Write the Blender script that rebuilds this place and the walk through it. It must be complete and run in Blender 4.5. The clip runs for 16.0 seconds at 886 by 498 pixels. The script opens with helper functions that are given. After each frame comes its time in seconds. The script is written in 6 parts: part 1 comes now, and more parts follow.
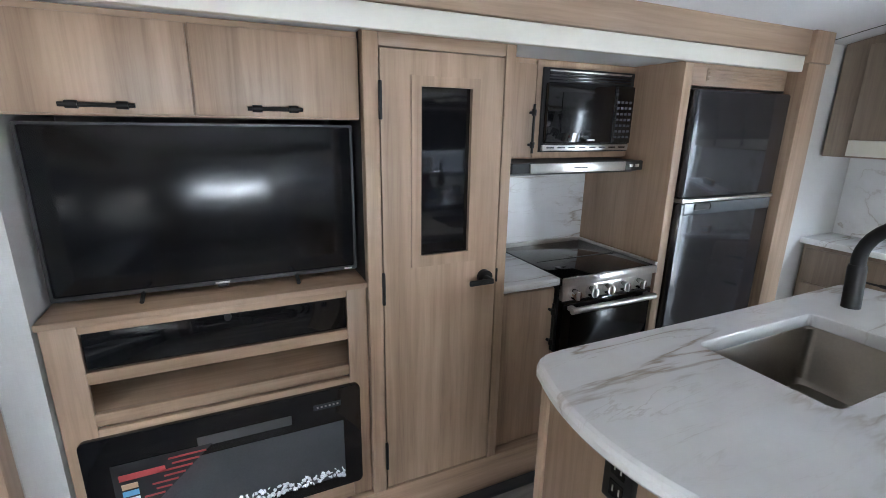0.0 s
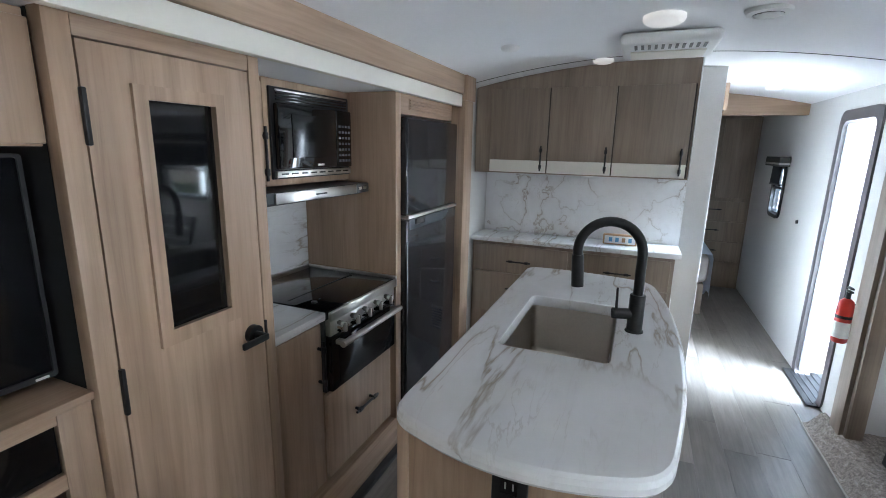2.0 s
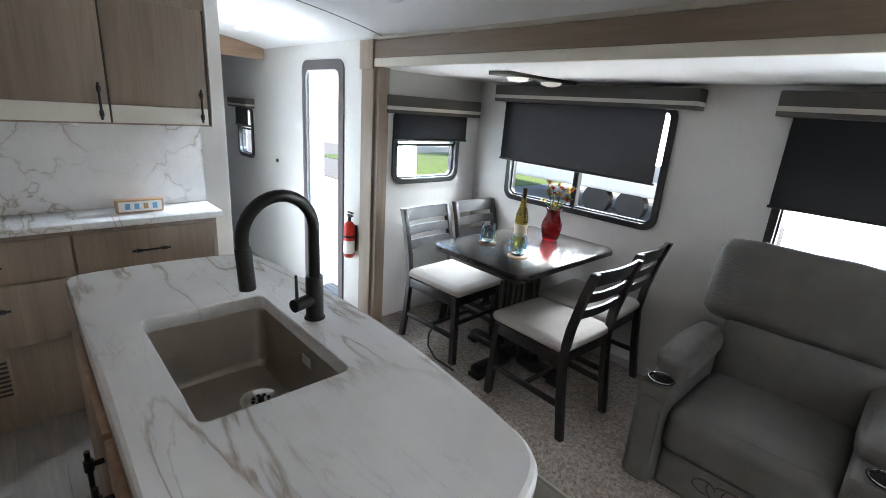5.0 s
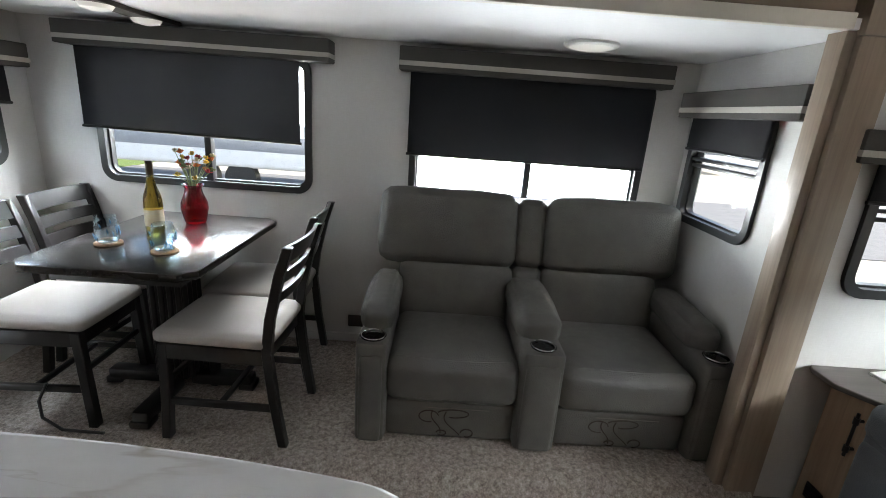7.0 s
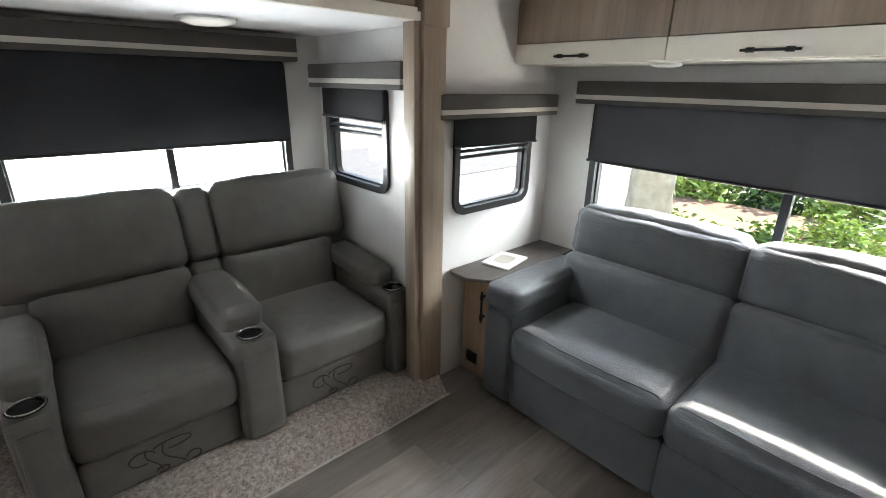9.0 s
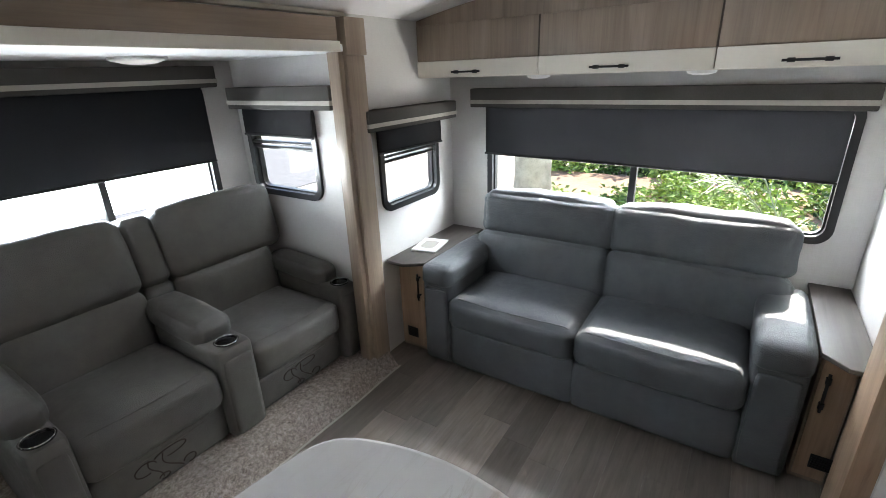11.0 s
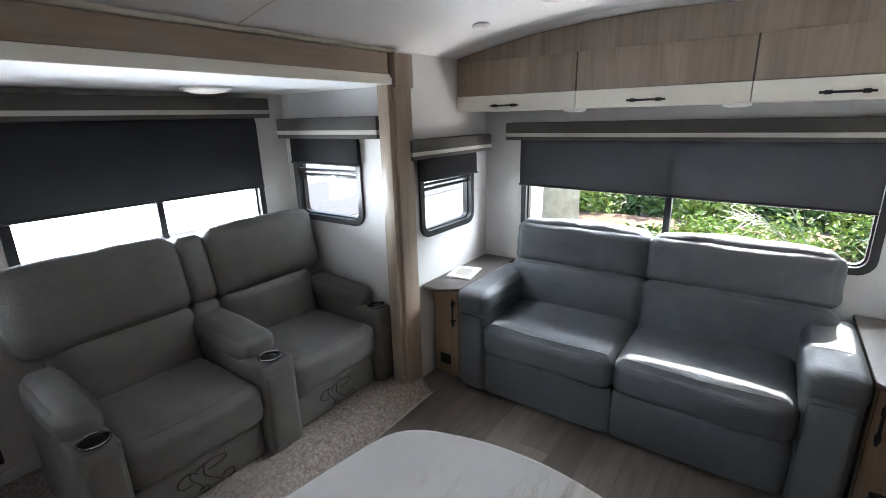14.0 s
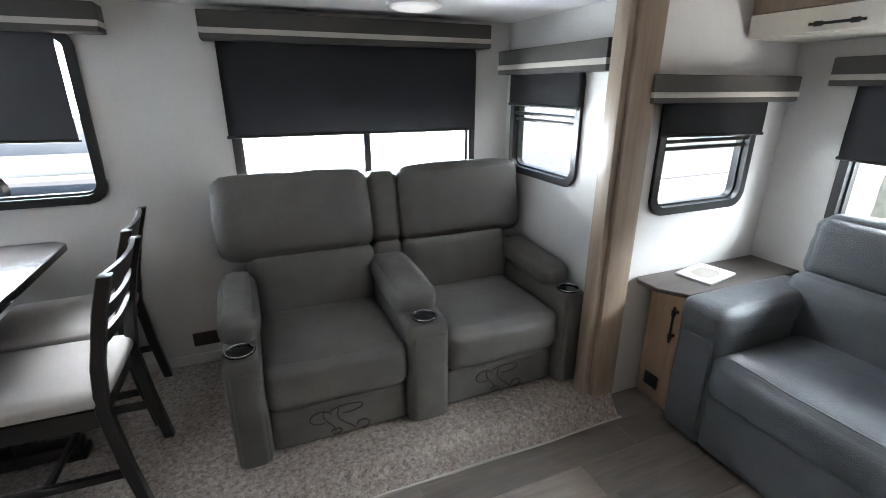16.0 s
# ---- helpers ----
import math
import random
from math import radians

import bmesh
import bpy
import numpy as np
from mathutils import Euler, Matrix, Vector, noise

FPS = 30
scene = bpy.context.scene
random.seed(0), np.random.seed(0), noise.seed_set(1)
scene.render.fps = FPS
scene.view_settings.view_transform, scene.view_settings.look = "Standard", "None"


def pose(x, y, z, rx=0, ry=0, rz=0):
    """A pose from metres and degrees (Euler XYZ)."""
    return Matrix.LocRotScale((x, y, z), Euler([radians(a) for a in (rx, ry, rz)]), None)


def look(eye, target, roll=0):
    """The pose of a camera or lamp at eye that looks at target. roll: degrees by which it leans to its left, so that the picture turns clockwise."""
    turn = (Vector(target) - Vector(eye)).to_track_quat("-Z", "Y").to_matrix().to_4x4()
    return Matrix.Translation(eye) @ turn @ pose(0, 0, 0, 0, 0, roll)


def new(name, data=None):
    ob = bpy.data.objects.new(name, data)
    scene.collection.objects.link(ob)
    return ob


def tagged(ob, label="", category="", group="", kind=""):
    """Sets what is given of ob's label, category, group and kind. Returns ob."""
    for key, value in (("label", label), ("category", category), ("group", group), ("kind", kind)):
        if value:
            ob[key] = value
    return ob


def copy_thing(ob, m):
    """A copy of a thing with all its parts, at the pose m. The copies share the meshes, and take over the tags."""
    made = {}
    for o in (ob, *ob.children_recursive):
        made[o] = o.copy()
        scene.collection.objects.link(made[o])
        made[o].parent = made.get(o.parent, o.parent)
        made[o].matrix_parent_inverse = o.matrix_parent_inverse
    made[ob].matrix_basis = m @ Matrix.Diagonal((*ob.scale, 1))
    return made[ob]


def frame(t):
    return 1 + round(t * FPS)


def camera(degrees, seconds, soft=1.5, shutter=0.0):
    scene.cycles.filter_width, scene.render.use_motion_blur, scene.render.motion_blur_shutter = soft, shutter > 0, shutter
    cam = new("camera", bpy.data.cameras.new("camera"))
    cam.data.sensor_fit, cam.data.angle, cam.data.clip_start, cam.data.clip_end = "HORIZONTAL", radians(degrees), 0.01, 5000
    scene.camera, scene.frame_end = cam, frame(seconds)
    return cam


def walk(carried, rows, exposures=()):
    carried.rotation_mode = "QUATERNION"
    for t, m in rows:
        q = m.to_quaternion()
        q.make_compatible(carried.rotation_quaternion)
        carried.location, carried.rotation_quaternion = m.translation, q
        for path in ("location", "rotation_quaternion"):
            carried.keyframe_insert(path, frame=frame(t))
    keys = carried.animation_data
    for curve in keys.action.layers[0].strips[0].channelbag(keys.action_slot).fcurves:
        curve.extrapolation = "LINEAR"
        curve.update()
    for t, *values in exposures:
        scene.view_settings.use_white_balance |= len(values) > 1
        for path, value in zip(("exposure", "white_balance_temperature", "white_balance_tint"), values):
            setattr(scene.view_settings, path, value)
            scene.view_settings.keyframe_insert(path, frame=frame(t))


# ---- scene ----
from mathutils.bvhtree import BVHTree
cam = camera(87.9, 16.0, 0.9)
PATH = [
    (0, (0.452, 0.734, 1.484), (1.268, 2.481, 0.954), 0.9),
    (0.5, (0.378, 0.805, 1.496), (1.509, 2.379, 1.004), 1.2),
    (1, (0.314, 0.888, 1.496), (1.748, 2.201, 1.025), 0.9),
    (1.5, (0.27, 0.975, 1.505), (1.906, 2.03, 1.046), 1.3),
    (2, (0.293, 1.09, 1.501), (2.096, 1.84, 1.069), 1.2),
    (2.5, (0.326, 1.205, 1.504), (2.24, 1.588, 1.068), 2.0),
    (3, (0.353, 1.328, 1.495), (2.299, 1.338, 1.035), 2.4),
    (3.2, (0.36, 1.37, 1.5), (2.299, 1.259, 1.022), 2.8),
    (5.3, (0.759, 1.58, 1.512), (1.975, 0.109, 0.915), 4.3),
    (5.5, (0.779, 1.575, 1.508), (1.875, 0.015, 0.904), 4.5),
    (6, (0.876, 1.526, 1.464), (1.64, -0.232, 0.893), 5.0),
    (6.5, (0.954, 1.463, 1.407), (1.366, -0.414, 0.853), 4.8),
    (7, (1.046, 1.439, 1.409), (1.015, -0.477, 0.835), 4.2),
    (7.5, (1.11, 1.429, 1.413), (0.683, -0.438, 0.836), 3.3),
    (8, (1.112, 1.427, 1.428), (0.388, -0.339, 0.83), 2.6),
    (8.5, (1.059, 1.468, 1.458), (0.06, -0.147, 0.831), 2.1),
    (9, (1.109, 1.49, 1.493), (-0.159, 0.1, 0.813), 1.1),
    (9.5, (1.161, 1.533, 1.516), (-0.236, 0.288, 0.81), -0.1),
    (9.7, (1.192, 1.549, 1.527), (-0.242, 0.364, 0.793), -0.5),
    (11.8, (1.682, 1.581, 1.656), (0.106, 0.566, 0.961), -2.3),
    (12, (1.705, 1.575, 1.663), (0.129, 0.54, 0.996), -2.4),
    (12.5, (1.723, 1.565, 1.674), (0.145, 0.491, 1.079), -2.2),
    (13, (1.707, 1.556, 1.655), (0.118, 0.468, 1.118), -2.1),
    (13.5, (1.691, 1.533, 1.596), (0.088, 0.455, 1.079), -1.7),
    (14, (1.638, 1.529, 1.555), (0.077, 0.406, 1.006), -1.5),
    (14.5, (1.487, 1.556, 1.511), (0.034, 0.306, 0.938), -1.8),
    (15, (1.378, 1.534, 1.464), (0.042, 0.163, 0.884), -0.9),
    (15.5, (1.268, 1.428, 1.426), (0.208, -0.147, 0.798), 0.2),
    (16, (1.154, 1.335, 1.404), (0.426, -0.404, 0.737), 0.1),
]
walk(cam, [(t, look(eye, target, roll)) for t, eye, target, roll in PATH], [(0, 2.18, 6300, 11), (1, 2.1, 6200, 10), (2, 1.9, 6200, 10), (3, 1.78, 6250, 10), (5.5, 1.85, 6700, 10), (6.5, 1.5, 6700, 12), (7, 1.65, 6900, 10), (9, 2.0, 6950, 10), (12, 1.9, 6500, 11), (15, 1.93, 6450, 12), (16, 2.1, 6550, 10)])

# ---- world, sun, daylight, exposure ----
SUN_EL, SUN_AZ = radians(43), radians(4)      # sun stands behind the rear window
world = bpy.data.worlds.new("sky")
scene.world = world
world.use_nodes = True
wn = world.node_tree.nodes
sky = wn.new("ShaderNodeTexSky")
sky.sky_type, sky.sun_disc = "NISHITA", False
sky.sun_elevation, sky.sun_rotation = SUN_EL, radians(-86)
world.node_tree.links.new(sky.outputs[0], wn["Background"].inputs[0])
wn["Background"].inputs[1].default_value = 0.15
sun_data = bpy.data.lights.new("sun", "SUN")
sun_data.energy, sun_data.angle, sun_data.color = 4.5, radians(0.6), (1.0, 0.95, 0.87)
sun = new("sun", sun_data)
sun.matrix_world = look((-8 * math.cos(SUN_EL) * math.cos(SUN_AZ), 1.0 + 8 * math.cos(SUN_EL) * math.sin(SUN_AZ), 8 * math.sin(SUN_EL)), (0, 1.0, 0))


def window_light(name, eye, target, w, h, power, colour=(0.93, 0.97, 1.0)):
    """Area lamp added outside an opening to stand in for the light entering there."""
    d = bpy.data.lights.new(name, "AREA")
    d.shape, d.size, d.size_y, d.energy, d.color = "RECTANGLE", w, h, power, colour
    ob = new(name, d)
    ob.matrix_world = look(eye, target)
    return ob


SKYLIGHT = (0.84, 0.92, 1.0)
window_light("daylight_dinette_window", (2.27, -1.32, 1.42), (2.27, 0.0, 0.85), 1.1, 0.34, 19, SKYLIGHT)
window_light("daylight_seat_window", (0.61, -1.07, 1.085), (0.75, 1.0, 1.0), 1.12, 0.19, 7.5, SKYLIGHT)
window_light("daylight_rear_window", (-1.46, 1.09, 1.38), (-0.2, 1.09, 0.85), 1.7, 0.34, 33, SKYLIGHT)
window_light("daylight_entry_door", (3.73, -0.55, 0.9), (3.3, 1.2, 0.8), 0.7, 1.75, 26, (0.76, 0.88, 1.0))
window_light("daylight_above_door", (3.73, -1.15, 2.05), (3.70, 0.35, 0.1), 0.8, 0.9, 150, (0.66, 0.82, 1.0))
window_light("daylight_corner_window", (-0.65, -0.42, 1.42), (-0.55, 0.6, 0.6), 0.55, 0.4, 3, SKYLIGHT)
window_light("daylight_dinette_end", (3.44, -0.48, 1.5), (2.6, -0.45, 0.8), 0.55, 0.4, 4, SKYLIGHT)
# lamps added low outside, standing in for light off the sunlit lot
BOUNCE = (1.0, 0.96, 0.92)
window_light("lot_glow_dinette_window", (2.27, -1.28, 0.6), (2.27, 1.2, 1.5), 1.05, 0.36, 7, BOUNCE)
window_light("lot_glow_rear_window", (-1.46, 1.09, 0.45), (0.9, 1.15, 1.6), 1.6, 0.34, 10, BOUNCE)


# ---- materials ----
def nodes_of(name):
    m = bpy.data.materials.new(name)
    m.use_nodes = True
    nt = m.node_tree
    return m, nt, nt.nodes["Principled BSDF"]


def ramp(nt, fac, stops):
    r = nt.nodes.new("ShaderNodeValToRGB")
    while len(r.color_ramp.elements) < len(stops):
        r.color_ramp.elements.new(0.5)
    for e, (p, c) in zip(r.color_ramp.elements, stops):
        e.position, e.color = p, (*c, 1)
    nt.links.new(fac, r.inputs[0])
    return r.outputs[0]


def coords(nt, scale=(1, 1, 1), random_shift=False):
    tc = nt.nodes.new("ShaderNodeTexCoord")
    mp = nt.nodes.new("ShaderNodeMapping")
    mp.inputs["Scale"].default_value = scale
    nt.links.new(tc.outputs["Object"], mp.inputs[0])
    if random_shift:
        oi = nt.nodes.new("ShaderNodeObjectInfo")
        mul = nt.nodes.new("ShaderNodeMath")
        mul.operation, mul.inputs[1].default_value = "MULTIPLY", 37.0
        nt.links.new(oi.outputs["Random"], mul.inputs[0])
        nt.links.new(mul.outputs[0], mp.inputs["Location"])
    return mp.outputs[0]


def tex(nt, vec, scale, detail=4, rough=0.6, distortion=0.0):
    n = nt.nodes.new("ShaderNodeTexNoise")
    n.inputs["Scale"].default_value, n.inputs["Detail"].default_value = scale, detail
    n.inputs["Roughness"].default_value, n.inputs["Distortion"].default_value = rough, distortion
    nt.links.new(vec, n.inputs[0])
    return n.outputs[0]


def mixc(nt, fac, a, b, mode="MIX"):
    x = nt.nodes.new("ShaderNodeMix")
    x.data_type, x.blend_type = "RGBA", mode
    for sock, v in ((x.inputs[0], fac), (x.inputs[6], a), (x.inputs[7], b)):
        if isinstance(v, (int, float)):
            sock.default_value = v
        elif isinstance(v, tuple):
            sock.default_value = (*v, 1)
        else:
            nt.links.new(v, sock)
    return x.outputs[2]


def bump(nt, bsdf, height, strength, dist=0.002):
    b = nt.nodes.new("ShaderNodeBump")
    b.inputs["Strength"].default_value, b.inputs["Distance"].default_value = strength, dist
    nt.links.new(height, b.inputs["Height"])
    nt.links.new(b.outputs[0], bsdf.inputs["Normal"])


def plain(name, c, rough=0.5, metal=0.0, grain=60.0, vary=0.12, bumps=0.1, coat=0.0):
    m, nt, p = nodes_of(name)
    v = coords(nt)
    f = tex(nt, v, grain, 5)
    g = tex(nt, v, 4.0, 3)
    lo, hi = tuple(x * (1 - vary) for x in c), tuple(min(1, x * (1 + vary)) for x in c)
    col = mixc(nt, 0.5, ramp(nt, f, [(0.3, lo), (0.7, hi)]), ramp(nt, g, [(0.3, lo), (0.7, hi)]))
    nt.links.new(col, p.inputs["Base Color"])
    p.inputs["Roughness"].default_value, p.inputs["Metallic"].default_value = rough, metal
    p.inputs["Coat Weight"].default_value = coat
    if bumps:
        bump(nt, p, f, bumps, 0.001)
    return m


def wood(name, axis, dark, mid, light, rough=0.42, spots=True):
    """Printed oak laminate; axis is the direction of the grain."""
    m, nt, p = nodes_of(name)
    fine = [26, 26, 26]
    fine["xyz".index(axis)] = 1.1
    broad = [7, 7, 7]
    broad["xyz".index(axis)] = 0.7
    a = tex(nt, coords(nt, tuple(fine), True), 2.2, 7, 0.65, 0.6)
    b = tex(nt, coords(nt, tuple(broad), True), 1.1, 3, 0.55, 0.9)
    ca = ramp(nt, a, [(0.28, dark), (0.5, mid), (0.74, light)])
    cb = ramp(nt, b, [(0.28, tuple(x * 0.66 for x in mid)), (0.5, mid), (0.72, tuple(min(1, x * 1.15) for x in light))])
    col = mixc(nt, 0.55, ca, cb)
    nt.links.new(col, p.inputs["Base Color"])
    p.inputs["Roughness"].default_value = rough
    bump(nt, p, a, 0.12, 0.001)
    return m


OAK = ((0.19, 0.122, 0.08), (0.37, 0.25, 0.168), (0.48, 0.34, 0.24))
WOOD_Z = wood("oak_laminate_upright", "z", *OAK)
WOOD_X = wood("oak_laminate_lengthwise", "x", *OAK)
WOOD_Y = wood("oak_laminate_crosswise", "y", *OAK)
GREYWOOD = ((0.045, 0.039, 0.034), (0.082, 0.071, 0.062), (0.12, 0.105, 0.092))
TOPWOOD = wood("grey_oak_top", "x", *GREYWOOD, rough=0.45)
CABWOOD = wood("grey_oak_front", "z", *((0.165, 0.122, 0.09), (0.265, 0.203, 0.153), (0.34, 0.265, 0.203)))
CABWOOD_X = wood("grey_oak_lengthwise", "x", *((0.17, 0.125, 0.092), (0.26, 0.198, 0.148), (0.33, 0.256, 0.195)))
ESPRESSO = wood("espresso_wood", "z", (0.007, 0.006, 0.006), (0.013, 0.011, 0.011), (0.022, 0.019, 0.018), rough=0.32)
ESPRESSO_TOP = wood("espresso_tabletop", "y", (0.008, 0.007, 0.007), (0.016, 0.013, 0.012), (0.03, 0.026, 0.024), rough=0.22)


def marble_material():
    m, nt, p = nodes_of("white_marble_laminate")
    v = coords(nt)
    turned = nt.nodes.new("ShaderNodeMapping")
    turned.inputs["Rotation"].default_value = (radians(25), radians(30), radians(-38))
    turned.inputs["Scale"].default_value = (0.62, 4.2, 3.4)
    nt.links.new(v, turned.inputs[0])
    w = tex(nt, turned.outputs[0], 1.25, 6, 0.5, 0.25)
    w2 = tex(nt, turned.outputs[0], 2.6, 6, 0.58, 0.5)
    patch = tex(nt, v, 2.1, 3)
    def vein(s, width, at=0.5):
        return ramp(nt, s, [(at - width, (0, 0, 0)), (at, (1, 1, 1)), (at + width * 0.7, (0, 0, 0))])
    k = mixc(nt, 1.0, vein(w, 0.016), ramp(nt, patch, [(0.38, (0.08, 0.08, 0.08)), (0.56, (0.95, 0.95, 0.95))]), "MULTIPLY")
    k2 = mixc(nt, 1.0, vein(w2, 0.014, 0.46), ramp(nt, patch, [(0.45, (0.1, 0.1, 0.1)), (0.62, (0.7, 0.7, 0.7))]), "MULTIPLY")
    halo = mixc(nt, 1.0, vein(w, 0.09), ramp(nt, patch, [(0.38, (0.05, 0.05, 0.05)), (0.6, (0.4, 0.4, 0.4))]), "MULTIPLY")
    base = ramp(nt, tex(nt, v, 5, 4), [(0.3, (0.74, 0.735, 0.73)), (0.7, (0.82, 0.82, 0.82))])
    col = mixc(nt, halo, base, (0.56, 0.545, 0.53))
    col = mixc(nt, k, col, (0.40, 0.345, 0.29))
    col = mixc(nt, k2, col, (0.5, 0.46, 0.42))
    nt.links.new(col, p.inputs["Base Color"])
    p.inputs["Roughness"].default_value = 0.26
    return m


MARBLE = marble_material()


def carpet_material():
    m, nt, p = nodes_of("speckled_carpet")
    v = coords(nt)
    n = nt.nodes.new("ShaderNodeTexVoronoi")
    n.inputs["Scale"].default_value = 105
    nt.links.new(v, n.inputs[0])
    s = tex(nt, v, 55, 6, 0.85)
    col = ramp(nt, s, [(0.36, (0.10, 0.08, 0.068)), (0.5, (0.36, 0.305, 0.265)), (0.64, (0.66, 0.59, 0.53))])
    nt.links.new(mixc(nt, 0.35, col, ramp(nt, n.outputs["Distance"], [(0.0, (0.55, 0.49, 0.44)), (0.5, (0.2, 0.168, 0.148))])), p.inputs["Base Color"])
    p.inputs["Roughness"].default_value = 0.95
    bump(nt, p, s, 0.9, 0.012)
    return m


CARPET = carpet_material()


def plank_material():
    m, nt, p = nodes_of("grey_vinyl_plank")
    a = tex(nt, coords(nt, (1.6, 26, 1), True), 2.0, 7, 0.7, 0.4)
    b = tex(nt, coords(nt, (3, 9, 1), True), 1.3, 4)
    ca = ramp(nt, a, [(0.3, (0.125, 0.107, 0.093)), (0.52, (0.215, 0.188, 0.165)), (0.75, (0.31, 0.275, 0.243))])
    cb = ramp(nt, b, [(0.3, (0.15, 0.13, 0.113)), (0.7, (0.28, 0.25, 0.222))])
    oi = nt.nodes.new("ShaderNodeObjectInfo")
    tone = ramp(nt, oi.outputs["Random"], [(0.0, (0.76, 0.76, 0.76)), (0.8, (1.0, 1.0, 1.0)), (0.97, (1.45, 1.42, 1.38))])
    nt.links.new(mixc(nt, 1.0, mixc(nt, 0.5, ca, cb), tone, "MULTIPLY"), p.inputs["Base Color"])
    p.inputs["Roughness"].default_value = 0.33
    bump(nt, p, a, 0.15, 0.001)
    return m


PLANK = plank_material()


def linen_wall():
    m, nt, p = nodes_of("white_linen_wallboard")
    s = tex(nt, coords(nt, (60, 60, 5)), 6, 4, 0.7)
    h = tex(nt, coords(nt, (8, 8, 90)), 5, 3, 0.6)
    g = tex(nt, coords(nt), 2.0, 2)
    c = mixc(nt, 0.5, ramp(nt, s, [(0.3, (0.55, 0.537, 0.517)), (0.7, (0.66, 0.65, 0.632))]), ramp(nt, h, [(0.3, (0.55, 0.537, 0.517)), (0.7, (0.66, 0.65, 0.635))]))
    nt.links.new(mixc(nt, 0.25, c, ramp(nt, g, [(0.3, (0.53, 0.52, 0.503)), (0.7, (0.65, 0.643, 0.63))])), p.inputs["Base Color"])
    p.inputs["Roughness"].default_value = 0.7
    bump(nt, p, s, 0.15, 0.001)
    return m


WALL = linen_wall()
CEILING = plain("white_ceiling_board", (0.84, 0.84, 0.845), 0.65, grain=90, vary=0.03, bumps=0.08)
CREAM = plain("cream_gloss_band", (0.74, 0.70, 0.62), 0.4, vary=0.03, bumps=0.02)
WHITE = plain("white_plastic", (0.78, 0.78, 0.76), 0.4, vary=0.03, bumps=0.02)
BLACKM = plain("matt_black_metal", (0.012, 0.012, 0.012), 0.42, 0.3, vary=0.2, bumps=0.04)
BLACKP = plain("black_plastic", (0.015, 0.015, 0.016), 0.4, vary=0.2, bumps=0.04)
BLACKG = plain("gloss_black_glass", (0.006, 0.006, 0.007), 0.06, vary=0.1, bumps=0.0, coat=0.3)
SCREEN = plain("dark_screen", (0.006, 0.006, 0.007), 0.16, vary=0.1, bumps=0.0)
FRIDGE = plain("black_gloss_fridge", (0.02, 0.02, 0.023), 0.12, vary=0.1, bumps=0.02, coat=0.4)
FRAME = plain("black_window_frame", (0.02, 0.021, 0.022), 0.38, vary=0.15, bumps=0.05)
STEEL = plain("brushed_steel", (0.62, 0.6, 0.57), 0.28, 1.0, grain=120, vary=0.08, bumps=0.05)
SINKM = plain("sink_steel", (0.72, 0.66, 0.58), 0.36, 1.0, grain=120, vary=0.08, bumps=0.05)
CHROME = plain("chrome", (0.8, 0.8, 0.8), 0.1, 1.0, vary=0.02, bumps=0.0)
BLIND = plain("black_roller_fabric", (0.024, 0.024, 0.026), 0.9, grain=220, vary=0.25, bumps=0.25)
VALANCE = plain("charcoal_valance_fabric", (0.074, 0.070, 0.064), 0.9, grain=180, vary=0.2, bumps=0.3)
STRIPE = plain("pale_grey_stripe_fabric", (0.45, 0.42, 0.38), 0.9, grain=180, vary=0.08, bumps=0.2)
SEATFAB = plain("grey_woven_seat_fabric", (0.40, 0.37, 0.345), 0.9, grain=200, vary=0.1, bumps=0.3)
RED = plain("red_enamel", (0.55, 0.03, 0.02), 0.3, vary=0.06, bumps=0.0)
PAPER = plain("white_paper", (0.8, 0.8, 0.78), 0.7, vary=0.03, bumps=0.05)
CORK = plain("cork", (0.42, 0.28, 0.17), 0.9, grain=150, vary=0.25, bumps=0.3)
SCREENPRINT = plain("dark_red_lettering", (0.35, 0.05, 0.05), 0.6, vary=0.05, bumps=0.0)
STITCH = plain("brown_embroidery", (0.035, 0.022, 0.016), 0.8, vary=0.1, bumps=0.1)
BLUE = plain("blue_print", (0.12, 0.33, 0.55), 0.5, vary=0.1, bumps=0.0)


def leather(name, c):
    m, nt, p = nodes_of(name)
    v = coords(nt)
    n = nt.nodes.new("ShaderNodeTexVoronoi")
    n.inputs["Scale"].default_value = 260
    nt.links.new(v, n.inputs[0])
    g = tex(nt, v, 9, 5, 0.6)
    w = tex(nt, v, 30, 4)
    nt.links.new(ramp(nt, g, [(0.25, tuple(x * 0.82 for x in c)), (0.75, tuple(x * 1.18 for x in c))]), p.inputs["Base Color"])
    nt.links.new(ramp(nt, w, [(0.3, (0.4,) * 3), (0.7, (0.54,) * 3)]), p.inputs["Roughness"])
    add = nt.nodes.new("ShaderNodeMath")
    add.operation, add.inputs[1].default_value = "MULTIPLY_ADD", 0.5
    nt.links.new(n.outputs["Distance"], add.inputs[0])
    nt.links.new(g, add.inputs[2])
    p.inputs["Specular IOR Level"].default_value = 0.5
    crease = tex(nt, coords(nt, (1.0, 1.0, 2.2)), 14, 5, 0.62, 1.6)
    both = nt.nodes.new("ShaderNodeMath")
    both.operation, both.inputs[1].default_value = "MULTIPLY_ADD", 1.1
    nt.links.new(crease, both.inputs[0])
    nt.links.new(add.outputs[0], both.inputs[2])
    bump(nt, p, both.outputs[0], 0.42, 0.006)
    return m


LEATHER = leather("grey_leather", (0.10, 0.095, 0.086))
LEATHER2 = leather("slate_leather", (0.08, 0.088, 0.095))


